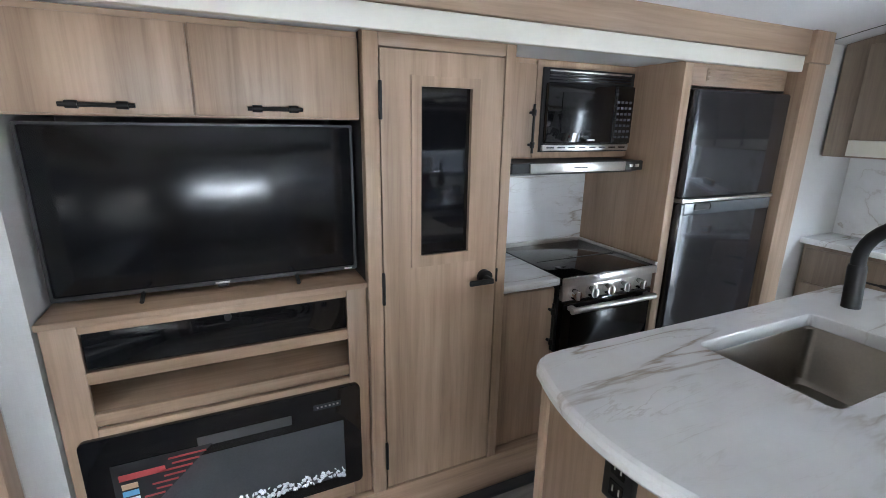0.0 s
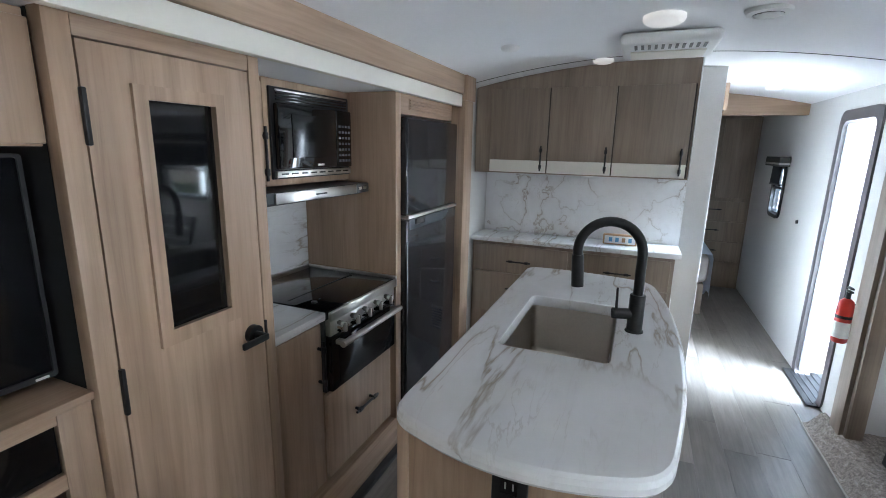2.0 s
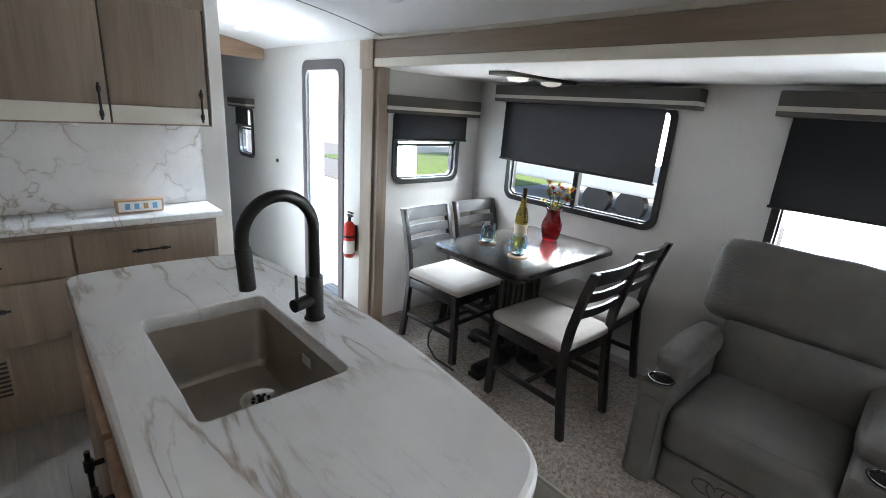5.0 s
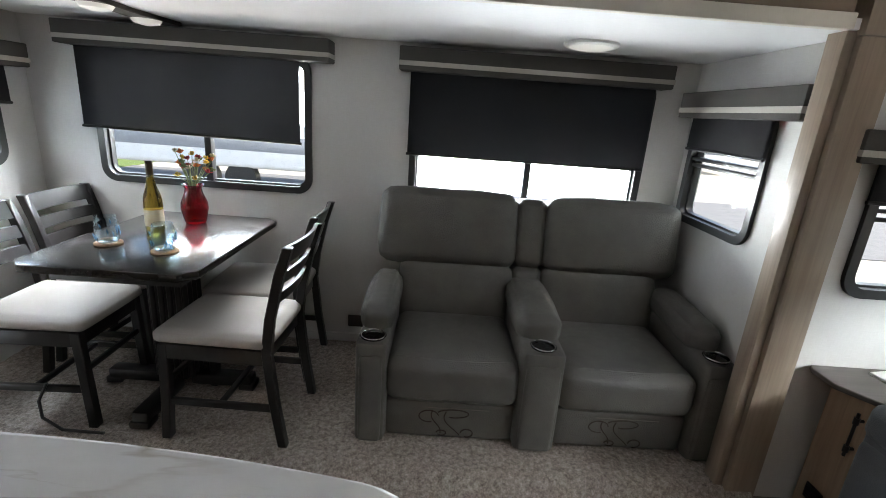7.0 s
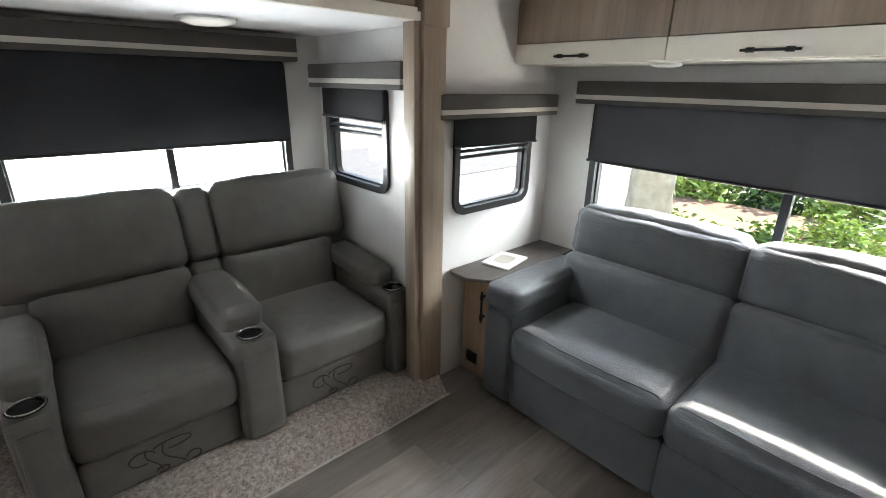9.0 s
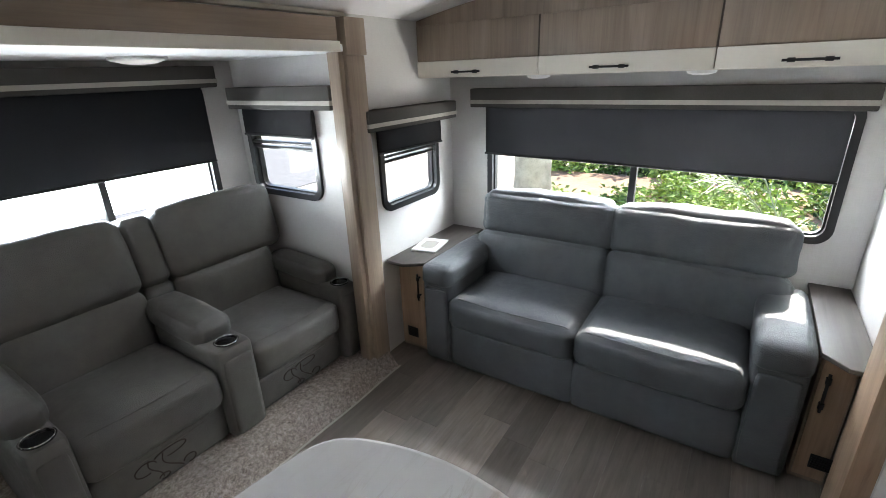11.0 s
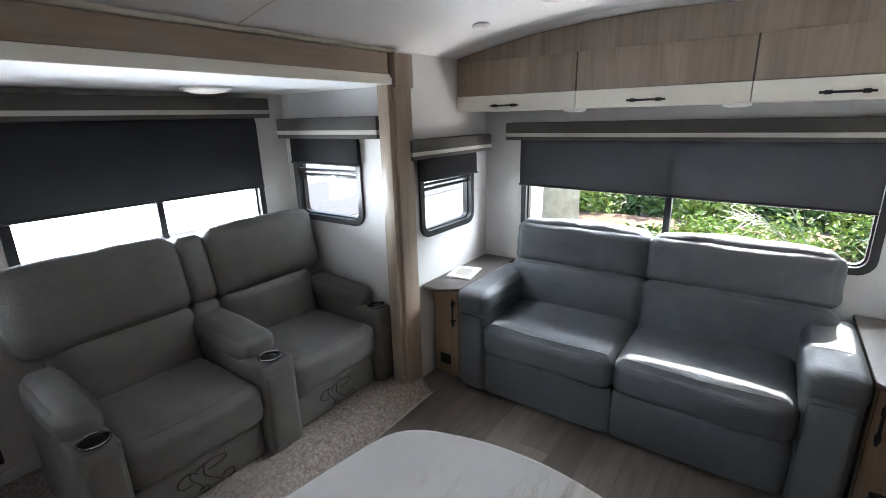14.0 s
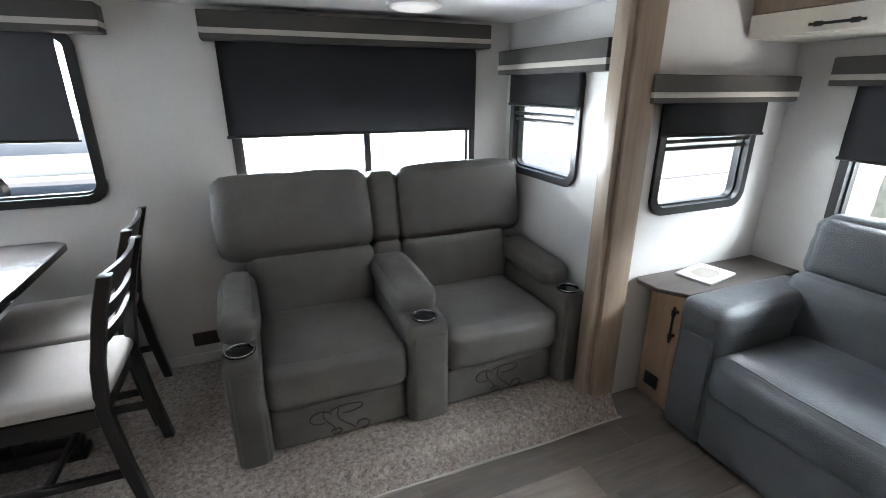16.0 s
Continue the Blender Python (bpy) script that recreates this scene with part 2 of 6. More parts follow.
def glowing_cover(name, c, strength):
    """Frosted cover of a lamp that is off, with a faint glow added."""
    m, nt, p = nodes_of(name)
    p.inputs["Base Color"].default_value = (0.8, 0.8, 0.78, 1)
    p.inputs["Emission Color"].default_value = (*c, 1)
    p.inputs["Emission Strength"].default_value = strength
    return m


COVER_GLOW = glowing_cover("glowing_frosted_cover", (1.0, 0.95, 0.88), 0.1)


def glass_material(name, c=(1, 1, 1), rough=0.0, ior=1.45):
    m, nt, p = nodes_of(name)
    p.inputs["Base Color"].default_value = (*c, 1)
    p.inputs["Roughness"].default_value, p.inputs["IOR"].default_value = rough, ior
    p.inputs["Transmission Weight"].default_value = 1.0
    return m


GLASS = glass_material("window_glass", (0.96, 0.98, 0.98), 0.0, 1.1)
TUMBLER = glass_material("tumbler_glass", (0.78, 0.9, 0.95), 0.03)
REDGLASS = glass_material("ruby_glass", (0.5, 0.005, 0.02), 0.03)
BOTTLE = glass_material("amber_bottle_glass", (0.35, 0.25, 0.03), 0.03)


# ---- mesh helpers ----
def put_box(bm, x0, x1, y0, y1, z0, z1, bevel=0.0, seg=2):
    r = bmesh.ops.create_cube(bm, size=1.0, matrix=Matrix.LocRotScale(((x0 + x1) / 2, (y0 + y1) / 2, (z0 + z1) / 2), None, (abs(x1 - x0), abs(y1 - y0), abs(z1 - z0))))
    if bevel:
        es = list({e for v in r["verts"] for e in v.link_edges})
        bmesh.ops.bevel(bm, geom=es, offset=bevel, segments=seg, affect="EDGES", profile=0.5)


def box(x0, x1, y0, y1, z0, z1, bevel=0.003, seg=2):
    bm = bmesh.new()
    put_box(bm, x0, x1, y0, y1, z0, z1, bevel, seg)
    return bm


def put_cyl(bm, a, b, r0, r1=None, n=20):
    a, b = Vector(a), Vector(b)
    m = Matrix.Translation((a + b) / 2) @ (b - a).to_track_quat("Z", "Y").to_matrix().to_4x4()
    bmesh.ops.create_cone(bm, cap_ends=True, segments=n, radius1=r0, radius2=r0 if r1 is None else r1, depth=(b - a).length, matrix=m)


def cyl(a, b, r0, r1=None, n=20):
    bm = bmesh.new()
    put_cyl(bm, a, b, r0, r1, n)
    return bm


def lathe(centre, profile, n=28):
    """Turned body: profile is (radius, height) from bottom to top."""
    bm = bmesh.new()
    cx, cy, cz = centre
    rings = [[bm.verts.new((cx + r * math.cos(2 * math.pi * i / n), cy + r * math.sin(2 * math.pi * i / n), cz + h)) for i in range(n)] for r, h in profile]
    for a, b in zip(rings, rings[1:]):
        for i in range(n):
            bm.faces.new((a[i], a[(i + 1) % n], b[(i + 1) % n], b[i]))
    bm.faces.new(rings[0][::-1])
    bm.faces.new(rings[-1])
    return bm


def tube(points, r, n=10):
    """Round rod along a polyline."""
    bm = bmesh.new()
    pts = [Vector(p) for p in points]
    rings = []
    for i, p in enumerate(pts):
        d = (pts[min(i + 1, len(pts) - 1)] - pts[max(i - 1, 0)]).normalized()
        q = d.to_track_quat("Z", "Y")
        rr = r[i] if isinstance(r, (list, tuple)) else r
        rings.append([bm.verts.new(p + q @ Vector((rr * math.cos(2 * math.pi * k / n), rr * math.sin(2 * math.pi * k / n), 0))) for k in range(n)])
    for a, b in zip(rings, rings[1:]):
        best = min(range(n), key=lambda s: (a[0].co - b[s].co).length)
        for k in range(n):
            bm.faces.new((a[k], a[(k + 1) % n], b[(k + 1 + best) % n], b[(k + best) % n]))
    bm.faces.new(rings[0][::-1])
    bm.faces.new(rings[-1])
    bmesh.ops.recalc_face_normals(bm, faces=bm.faces)
    return bm


def rounded(u0, u1, v0, v1, r, n=6):
    out = []
    for cu, cv, a0 in ((u1 - r, v1 - r, 0), (u0 + r, v1 - r, 90), (u0 + r, v0 + r, 180), (u1 - r, v0 + r, 270)):
        for i in range(n + 1):
            a = radians(a0 + 90 * i / n)
            out.append((cu + r * math.cos(a), cv + r * math.sin(a)))
    return out


def at_plane(axis, u, v, d):
    return {"y": (u, d, v), "x": (d, u, v), "z": (u, v, d)}[axis]


def slab(axis, outline, d0, d1, bevel=0.0):
    """A flat plate with the given outline, from depth d0 to d1 along the axis."""
    bm = bmesh.new()
    lo = [bm.verts.new(at_plane(axis, u, v, d0)) for u, v in outline]
    hi = [bm.verts.new(at_plane(axis, u, v, d1)) for u, v in outline]
    bm.faces.new(lo)
    bm.faces.new(hi)
    n = len(outline)
    for i in range(n):
        bm.faces.new((lo[i], lo[(i + 1) % n], hi[(i + 1) % n], hi[i]))
    bmesh.ops.recalc_face_normals(bm, faces=bm.faces)
    if bevel:
        es = [e for e in bm.edges if len({v in lo for v in e.verts}) == 1]
        bmesh.ops.bevel(bm, geom=es, offset=bevel, segments=3, affect="EDGES", profile=0.5)
    return bm


def ring(axis, outer, inner, d0, d1):
    bm = bmesh.new()
    n = len(outer)
    vs = [[bm.verts.new(at_plane(axis, u, v, d)) for u, v in o] for o in (outer, inner) for d in (d0, d1)]
    for a, b in ((0, 1), (1, 3), (3, 2), (2, 0)):
        for i in range(n):
            bm.faces.new((vs[a][i], vs[a][(i + 1) % n], vs[b][(i + 1) % n], vs[b][i]))
    bmesh.ops.recalc_face_normals(bm, faces=bm.faces)
    return bm


def cushion(x0, x1, y0, y1, z0, z1, r=0.05, puff=0.0, turn=None, wrinkle=0.0, n=12):
    """Padded block: rounded edges, bulging faces, slight creases."""
    bm = bmesh.new()
    bmesh.ops.create_cube(bm, size=2.0)
    bmesh.ops.subdivide_edges(bm, edges=bm.edges[:], cuts=n - 1, use_grid_fill=True)
    c = Vector(((x0 + x1) / 2, (y0 + y1) / 2, (z0 + z1) / 2))
    h = Vector((abs(x1 - x0) / 2, abs(y1 - y0) / 2, abs(z1 - z0) / 2))
    r = min(r, min(h) * 0.98)
    for v in bm.verts:
        s = v.co.copy()
        q = Vector([math.copysign(abs(t) ** 0.6, t) for t in s])
        p = Vector([q[i] * h[i] for i in range(3)])
        core = Vector([max(-(h[i] - r), min(h[i] - r, p[i])) for i in range(3)])
        d = p - core
        if d.length > 1e-6:
            # pull the corners in to a round edge
            p = core + d.normalized() * min(d.length, r)
        for i in range(3):
            if abs(s[i]) > 0.999:
                j, k = (i + 1) % 3, (i + 2) % 3
                p[i] += math.copysign(puff * (1 - s[j] ** 2) * (1 - s[k] ** 2), s[i])
        w = c + p
        if wrinkle:
            p += p.normalized() * wrinkle * (noise.noise(w * 7) + 0.5 * noise.noise(w * 19))
        v.co = c + p
    if turn is not None:
        bmesh.ops.transform(bm, matrix=turn, verts=bm.verts)
    return bm


def about(point, matrix):
    return Matrix.Translation(point) @ matrix @ Matrix.Translation(-Vector(point))


def base_of(ob):
    p = Vector((0, 0, 0))
    while ob is not None:
        p += ob.location
        ob = ob.parent
    return p


def part(name, bm, material, parent=None, label="", smooth=True):
    """Links a bmesh, modelled in world metres, as one mesh under its parent."""
    me = bpy.data.meshes.new(name)
    if parent is not None:
        bmesh.ops.translate(bm, vec=-base_of(parent), verts=bm.verts)
    bmesh.ops.recalc_face_normals(bm, faces=bm.faces)
    bm.to_mesh(me)
    bm.free()
    me.materials.append(material)
    ob = new(name, me)
    if parent is not None:
        ob.parent = parent
    if smooth:
        me.shade_smooth()
        me.set_sharp_from_angle(angle=radians(38))
    if label:
        ob["label"] = label
    return ob


def thing(name, base, label, category, group=""):
    e = new(name)
    e.location = base
    e.empty_display_size = 0.1
    return tagged(e, label, category, group)


def single(name, bm, material, label, category, group="", kind=""):
    return tagged(part(name, bm, material), label, category, group, kind)


def structure(name, bm, material, label, category):
    return tagged(part(name, bm, material), label, category, "", "structure")


# ---- structure ----
WALL_S, WALL_N, REAR, SLIDE, SLIDE_TOP = -0.07, 2.10, -1.11, -0.97, 1.715
DECK = 0.095       # the dinette slide-out floor stands above the plank floor


def ceiling_z(y):
    return 2.0 - 0.115 * ((y - 1.0) / 1.05) ** 2


def wall_with_openings(name, axis, d0, d1, u0, u1, z0, z1, holes, label):
    """Board wall; holes are (u0, u1, z0, z1) and go through it."""
    bm = bmesh.new()
    us = sorted({u0, u1, *[h[0] for h in holes], *[h[1] for h in holes]})
    for a, b in zip(us, us[1:]):
        cuts = sorted((h[2], h[3]) for h in holes if h[0] <= a + 1e-6 and h[1] >= b - 1e-6)
        z = z0
        for c0, c1 in cuts + [(z1, z1)]:
            if c0 > z + 1e-6:
                if axis == "y":
                    put_box(bm, a, b, d0, d1, z, c0)
                else:
                    put_box(bm, d0, d1, a, b, z, c0)
            z = max(z, c1)
    bmesh.ops.remove_doubles(bm, verts=bm.verts, dist=1e-5)
    return structure(name, bm, WALL, label, "wall")


def hole(w, i=0.026):
    return (w[0] + i, w[1] - i, w[2] + i, w[3] - i)


W1 = (-0.78, -0.2, 1.02, 1.5)       # dinette end, in y
W2 = (1.715, 2.80, 0.94, 1.62)
W3 = (0.012, 1.215, 0.93, 1.62)
W4 = (-0.90, -0.325, 0.965, 1.5)    # slide end, in y
W5 = (-0.93, -0.365, 0.885, 1.4)
W6 = (0.205, 1.975, 0.805, 1.45)
W7 = (5.05, 5.42, 0.95, 1.42)
DOOR = (3.51, 4.03, -0.02, 1.74)
wall_with_openings("wall_south", "y", WALL_S - 0.06, WALL_S, REAR, -0.2, 0, 1.93, [hole(W5)], "white linen-textured wallboard beside the rear sofa")
wall_with_openings("wall_hall", "y", WALL_S - 0.06, WALL_S, 3.135, 6.6, 0, 1.93, [hole(DOOR), hole(W7)], "white linen-textured wallboard along the hallway")
wall_with_openings("wall_rear", "x", REAR - 0.06, REAR, WALL_S - 0.06, WALL_N + 0.06, 0, 2.03, [hole(W6)], "white linen-textured rear wallboard")
wall_with_openings("wall_slide_back", "y", SLIDE - 0.06, SLIDE, -0.25, 3.18, -0.02, 1.74, [hole(W2), hole(W3)], "white textured slide-out back wall")
wall_with_openings("wall_slide_end_rear", "x", -0.25, -0.19, SLIDE, -0.05, -0.02, 1.74, [hole(W4)], "white textured slide-out end wall")
wall_with_openings("wall_slide_end_front", "x", 3.12, 3.18, SLIDE, -0.05, -0.02, 1.74, [hole(W1)], "white textured slide-out end wall")
structure("ceiling_slide", box(-0.25, 3.18, SLIDE - 0.06, -0.012, SLIDE_TOP, SLIDE_TOP + 0.03, 0), CEILING, "white slide-out ceiling board", "ceiling")
structure("floor_slide", box(-0.25, 3.18, SLIDE, -0.02, -0.03, DECK - 0.022, 0), BLACKP, "dark slide-out floor deck", "floor")
structure("wall_above_slide", box(-0.2, 3.135, WALL_S - 0.06, WALL_S, 1.75, 1.93, 0), WALL, "white wallboard above the slide-out", "wall")

# kitchen side
KX0, KX1 = -0.03, 2.86
structure("wall_north_rear", box(REAR, KX0 - 0.09, WALL_N, WALL_N + 0.06, 0, 1.93, 0), WALL, "white linen-textured wallboard beside the sofa", "wall")
structure("wall_north_front", box(KX1, 3.56, WALL_N, WALL_N + 0.06, 0, 1.93, 0), WALL, "white linen-textured wallboard beside the refrigerator", "wall")
structure("wall_above_kitchen", box(KX0 - 0.09, KX1, WALL_N, WALL_N + 0.06, 1.77, 1.93, 0), WALL, "white wallboard above the kitchen slide-out", "wall")
structure("wall_kitchen_back", box(KX0 - 0.09, KX1 + 0.05, 2.62, 2.68, 0, 1.78, 0), WALL, "white kitchen slide-out back wall", "wall")
structure("wall_kitchen_end_rear", box(KX0 - 0.09, KX0, 2.103, 2.62, 0, 1.735, 0), WALL, "white kitchen slide-out end wall", "wall")
structure("wall_kitchen_end_front", box(KX1, KX1 + 0.05, WALL_N + 0.062, 2.62, 0, 1.735, 0), WALL, "white kitchen slide-out end wall", "wall")
structure("ceiling_kitchen", box(KX0 - 0.09, KX1 + 0.05, 2.062, 2.68, 1.735, 1.765, 0), CEILING, "white kitchen slide-out ceiling board", "ceiling")
structure("floor_kitchen", box(KX0, KX1, 2.10, 2.62, 0.13, 0.16, 0), WOOD_X, "raised kitchen slide-out floor", "floor")

# hallway and the bedroom beyond
structure("wall_partition", box(3.5, 3.56, 0.675, WALL_N + 0.06, 0, 2.02, 0.004), WALL, "white partition at the end of the kitchen", "wall")
structure("wall_hall_inner", box(3.56, 4.75, 0.69, 0.74, 0, 2.02, 0.0), WALL, "white hallway partition", "wall")
structure("wall_bedroom_end", box(6.5, 6.56, WALL_S, 2.16, 0, 2.02, 0), CABWOOD, "dark wood bedroom end wall", "wall")
structure("wall_bedroom_side", box(3.56, 6.5, 2.1, 2.16, 0, 2.02, 0), WALL, "white bedroom wall", "wall")


def arched_ceiling():
    bm = bmesh.new()
    ys = [WALL_S - 0.06 + i * (WALL_N + 0.12 - WALL_S) / 24 for i in range(25)]
    prev = None
    for y in ys:
        z = ceiling_z(y)
        cur = [bm.verts.new(p) for p in ((REAR - 0.06, y, z), (6.56, y, z), (6.56, y, z + 0.04), (REAR - 0.06, y, z + 0.04))]
        if prev:
            for i in range(4):
                bm.faces.new((prev[i], prev[(i + 1) % 4], cur[(i + 1) % 4], cur[i]))
        prev = cur
    return bm


structure("ceiling", arched_ceiling(), CEILING, "arched white ceiling board with thin seams", "ceiling")
def seam_strip(sx, w):
    bm = bmesh.new()
    prev = None
    for k in range(49):
        y = -0.065 + k * 2.16 / 48
        z = ceiling_z(y)
        cur = [bm.verts.new(p) for p in ((sx - w, y, z + 0.002), (sx - w, y, z - 0.002), (sx + w, y, z - 0.002), (sx + w, y, z + 0.002))]
        if prev:
            for m in range(3):
                bm.faces.new((prev[m], prev[m + 1], cur[m + 1], cur[m]))
        prev = cur
    return bm


for i, sx in enumerate((-0.62, 0.62, 3.06)):
    structure("ceiling_trim_%d" % (i + 1), seam_strip(sx, 0.0035), VALANCE if i == 2 else WHITE, "thin ceiling seam strip", "trim")

# wood trim round both slide-outs
structure("slide_beam", box(-0.09, 3.05, WALL_S, -0.003, 1.757, 1.85, 0.004), CABWOOD_X, "oak-look beam over the dinette slide-out", "trim")
structure("slide_fascia", box(-0.1, 3.05, -0.03, 0.0, SLIDE_TOP - 0.002, 1.757, 0.003), CREAM, "cream band under the slide-out beam", "trim")
structure("slide_crown", box(-0.2, 3.14, WALL_S, WALL_S + 0.02, 1.862, 1.882, 0.006), CREAM, "slim cream crown moulding", "trim")


def slide_post(name, x0, x1, inner):
    structure(name, box(x0, x1, WALL_S, 0.0, 0.0, 1.70, 0.004), CABWOOD, "oak-look upright post at the slide-out edge", "trim")
    structure(name + "_cap", box(x0 - 0.006, x1 + 0.006, WALL_S, 0.012, 1.70, 1.856, 0.004), CABWOOD, "oak-look corner block", "trim")
    e = x1 if inner > 0 else x0
    structure(name + "_edge", box(e + (0.001 if inner > 0 else -0.034), e + (0.034 if inner > 0 else -0.001), WALL_S - 0.02, -0.018, 0.0, 1.714, 0.003), CABWOOD, "oak-look inner edge strip", "trim")


slide_post("post_rear", -0.25, -0.13, 1)
slide_post("post_front", 3.05, 3.175, -1)

structure("kitchen_beam", box(-0.12, 2.79, 2.02, 2.06, 1.79, 1.893, 0.004), WOOD_X, "oak-look beam over the kitchen slide-out", "trim")
structure("kitchen_fascia", box(-0.12, 2.79, 2.03, 2.061, 1.724, 1.788, 0.003), CREAM, "cream band under the kitchen beam", "trim")
structure("kitchen_crown", box(-0.3, 3.18, 2.03, 2.1, 1.893, 1.908, 0.005), WHITE, "slim white crown moulding", "trim")
structure("kitchen_post_front", box(2.80, 2.935, 2.015, WALL_N, 0.0, 1.76, 0.004), WOOD_Z, "oak-look upright post beside the refrigerator", "trim")
structure("kitchen_post_front_cap", box(2.794, 2.94, 2.005, WALL_N, 1.76, 1.892, 0.004), WOOD_Z, "oak-look corner block", "trim")
structure("kitchen_post_rear", box(-0.3, -0.12, 2.03, WALL_N, 0.0, 1.76, 0.004), WOOD_Z, "oak-look upright post beside the television", "trim")
structure("kitchen_threshold", box(-0.1, 2.80, 2.045, 2.085, 0.0, 0.028, 0.008), BLACKP, "black rubber strip along the kitchen base", "trim")
structure("kitchen_kickboard", box(KX0, 2.80, 2.088, 2.103, 0.0, 0.168, 0.002), WOOD_X, "oak-look kickboard under the kitchen", "trim")
structure("hall_header", box(4.75, 4.82, WALL_S, 2.1, 1.80, 2.02, 0.003), WOOD_Y, "oak-look header across the hallway", "trim")
structure("hall_bracket", box(3.9, 4.0, 0.60, 0.69, 1.78, 1.95, 0.004), WOOD_Z, "oak-look block on the hallway partition", "trim")
structure("baseboard", box(-0.19, 3.12, SLIDE, SLIDE + 0.012, DECK, DECK + 0.05, 0.002), WALL, "white baseboard strip", "baseboard")

# slide-out carpet, lapping over the plank floor
def carpet_bm():
    bm = bmesh.new()
    nx, ny = 110, 60
    grid = []
    for j in range(ny + 1):
        row = []
        for i in range(nx + 1):
            x = -0.185 + i * 3.30 / nx
            y = SLIDE + j * (0.075 - SLIDE) / ny
            # flat on the deck, then rolling over its edge down to the planks
            fall = max(0.0, min(1.0, (y + 0.02) / (0.075 + 0.02)))
            z = DECK + (0.006 - DECK) * fall * fall * (3 - 2 * fall) + (0.003 * noise.noise((x * 30, y * 30, 0)) + 0.003 * noise.noise((x * 75, y * 75, 4))) * (1 - fall)
            if j == ny:
                y += 0.012 * noise.noise((x * 3, 5, 0))
            if y > -0.02:
                x = x - 0.05 if i == 0 else x + 0.16 if i == nx else x
            row.append(bm.verts.new((x, y, z)))
        grid.append(row)
    for j in range(ny):
        for i in range(nx):
            bm.faces.new((grid[j][i], grid[j][i + 1], grid[j + 1][i + 1], grid[j + 1][i]))
    return bm


single("carpet", carpet_bm(), CARPET, "speckled beige-brown carpet with a bound edge over the planks", "carpet")
structure("carpet_binding", tube([(-0.24 + i * 0.12, 0.08 + 0.012 * noise.noise(((-0.24 + i * 0.12) * 3, 5, 0)), 0.006) for i in range(31)], 0.005, 6), STRIPE, "pale bound edge of the carpet", "trim")

floor = structure("floor", box(REAR - 0.06, 6.56, WALL_S - 0.06, 2.16, -0.06, -0.004, 0), BLACKP, "grey wood-look vinyl plank floor", "floor")


# ---- windows ----
def window(name, axis, w, face, out, mull=None, bar=None, label="black-framed window with rounded corners"):
    """face: the room side of the wall; out: +1 or -1, the way outdoors along the axis."""
    t = structure(name, ring(axis, rounded(w[0], w[1], w[2], w[3], 0.075), rounded(w[0] + 0.034, w[1] - 0.034, w[2] + 0.034, w[3] - 0.034, 0.05), face + out * 0.05, face - out * 0.016), FRAME, label, "window")
    u0, u1, v0, v1 = w[0] + 0.03, w[1] - 0.03, w[2] + 0.03, w[3] - 0.03
    part("inner_frame", ring(axis, rounded(u0, u1, v0, v1, 0.05), rounded(u0 + 0.013, u1 - 0.013, v0 + 0.013, v1 - 0.013, 0.04), face + out * 0.045, face + out * 0.012), FRAME, t)
    g = part("pane", slab(axis, rounded(u0, u1, v0, v1, 0.05), face + out * 0.028, face + out * 0.032), GLASS, t, "clear window glass")
    g.visible_shadow = False
    if mull is not None:
        lo, hi = at_plane(axis, mull - 0.017, v0, face + out * 0.04), at_plane(axis, mull + 0.017, v1, face - out * 0.004)
        part("mullion", box(*[c for a, b in zip(lo, hi) for c in (min(a, b), max(a, b))]), FRAME, t)
    if bar is not None:
        for k, dz in ((0, 0), (1, 0.03)):
            lo, hi = at_plane(axis, u0, bar + dz, face + out * 0.04), at_plane(axis, u1, bar + dz + 0.016, face - out * (0.006 if k else 0.0))
            part("rail", box(*[c for a, b in zip(lo, hi) for c in (min(a, b), max(a, b))]), FRAME, t)
    return t


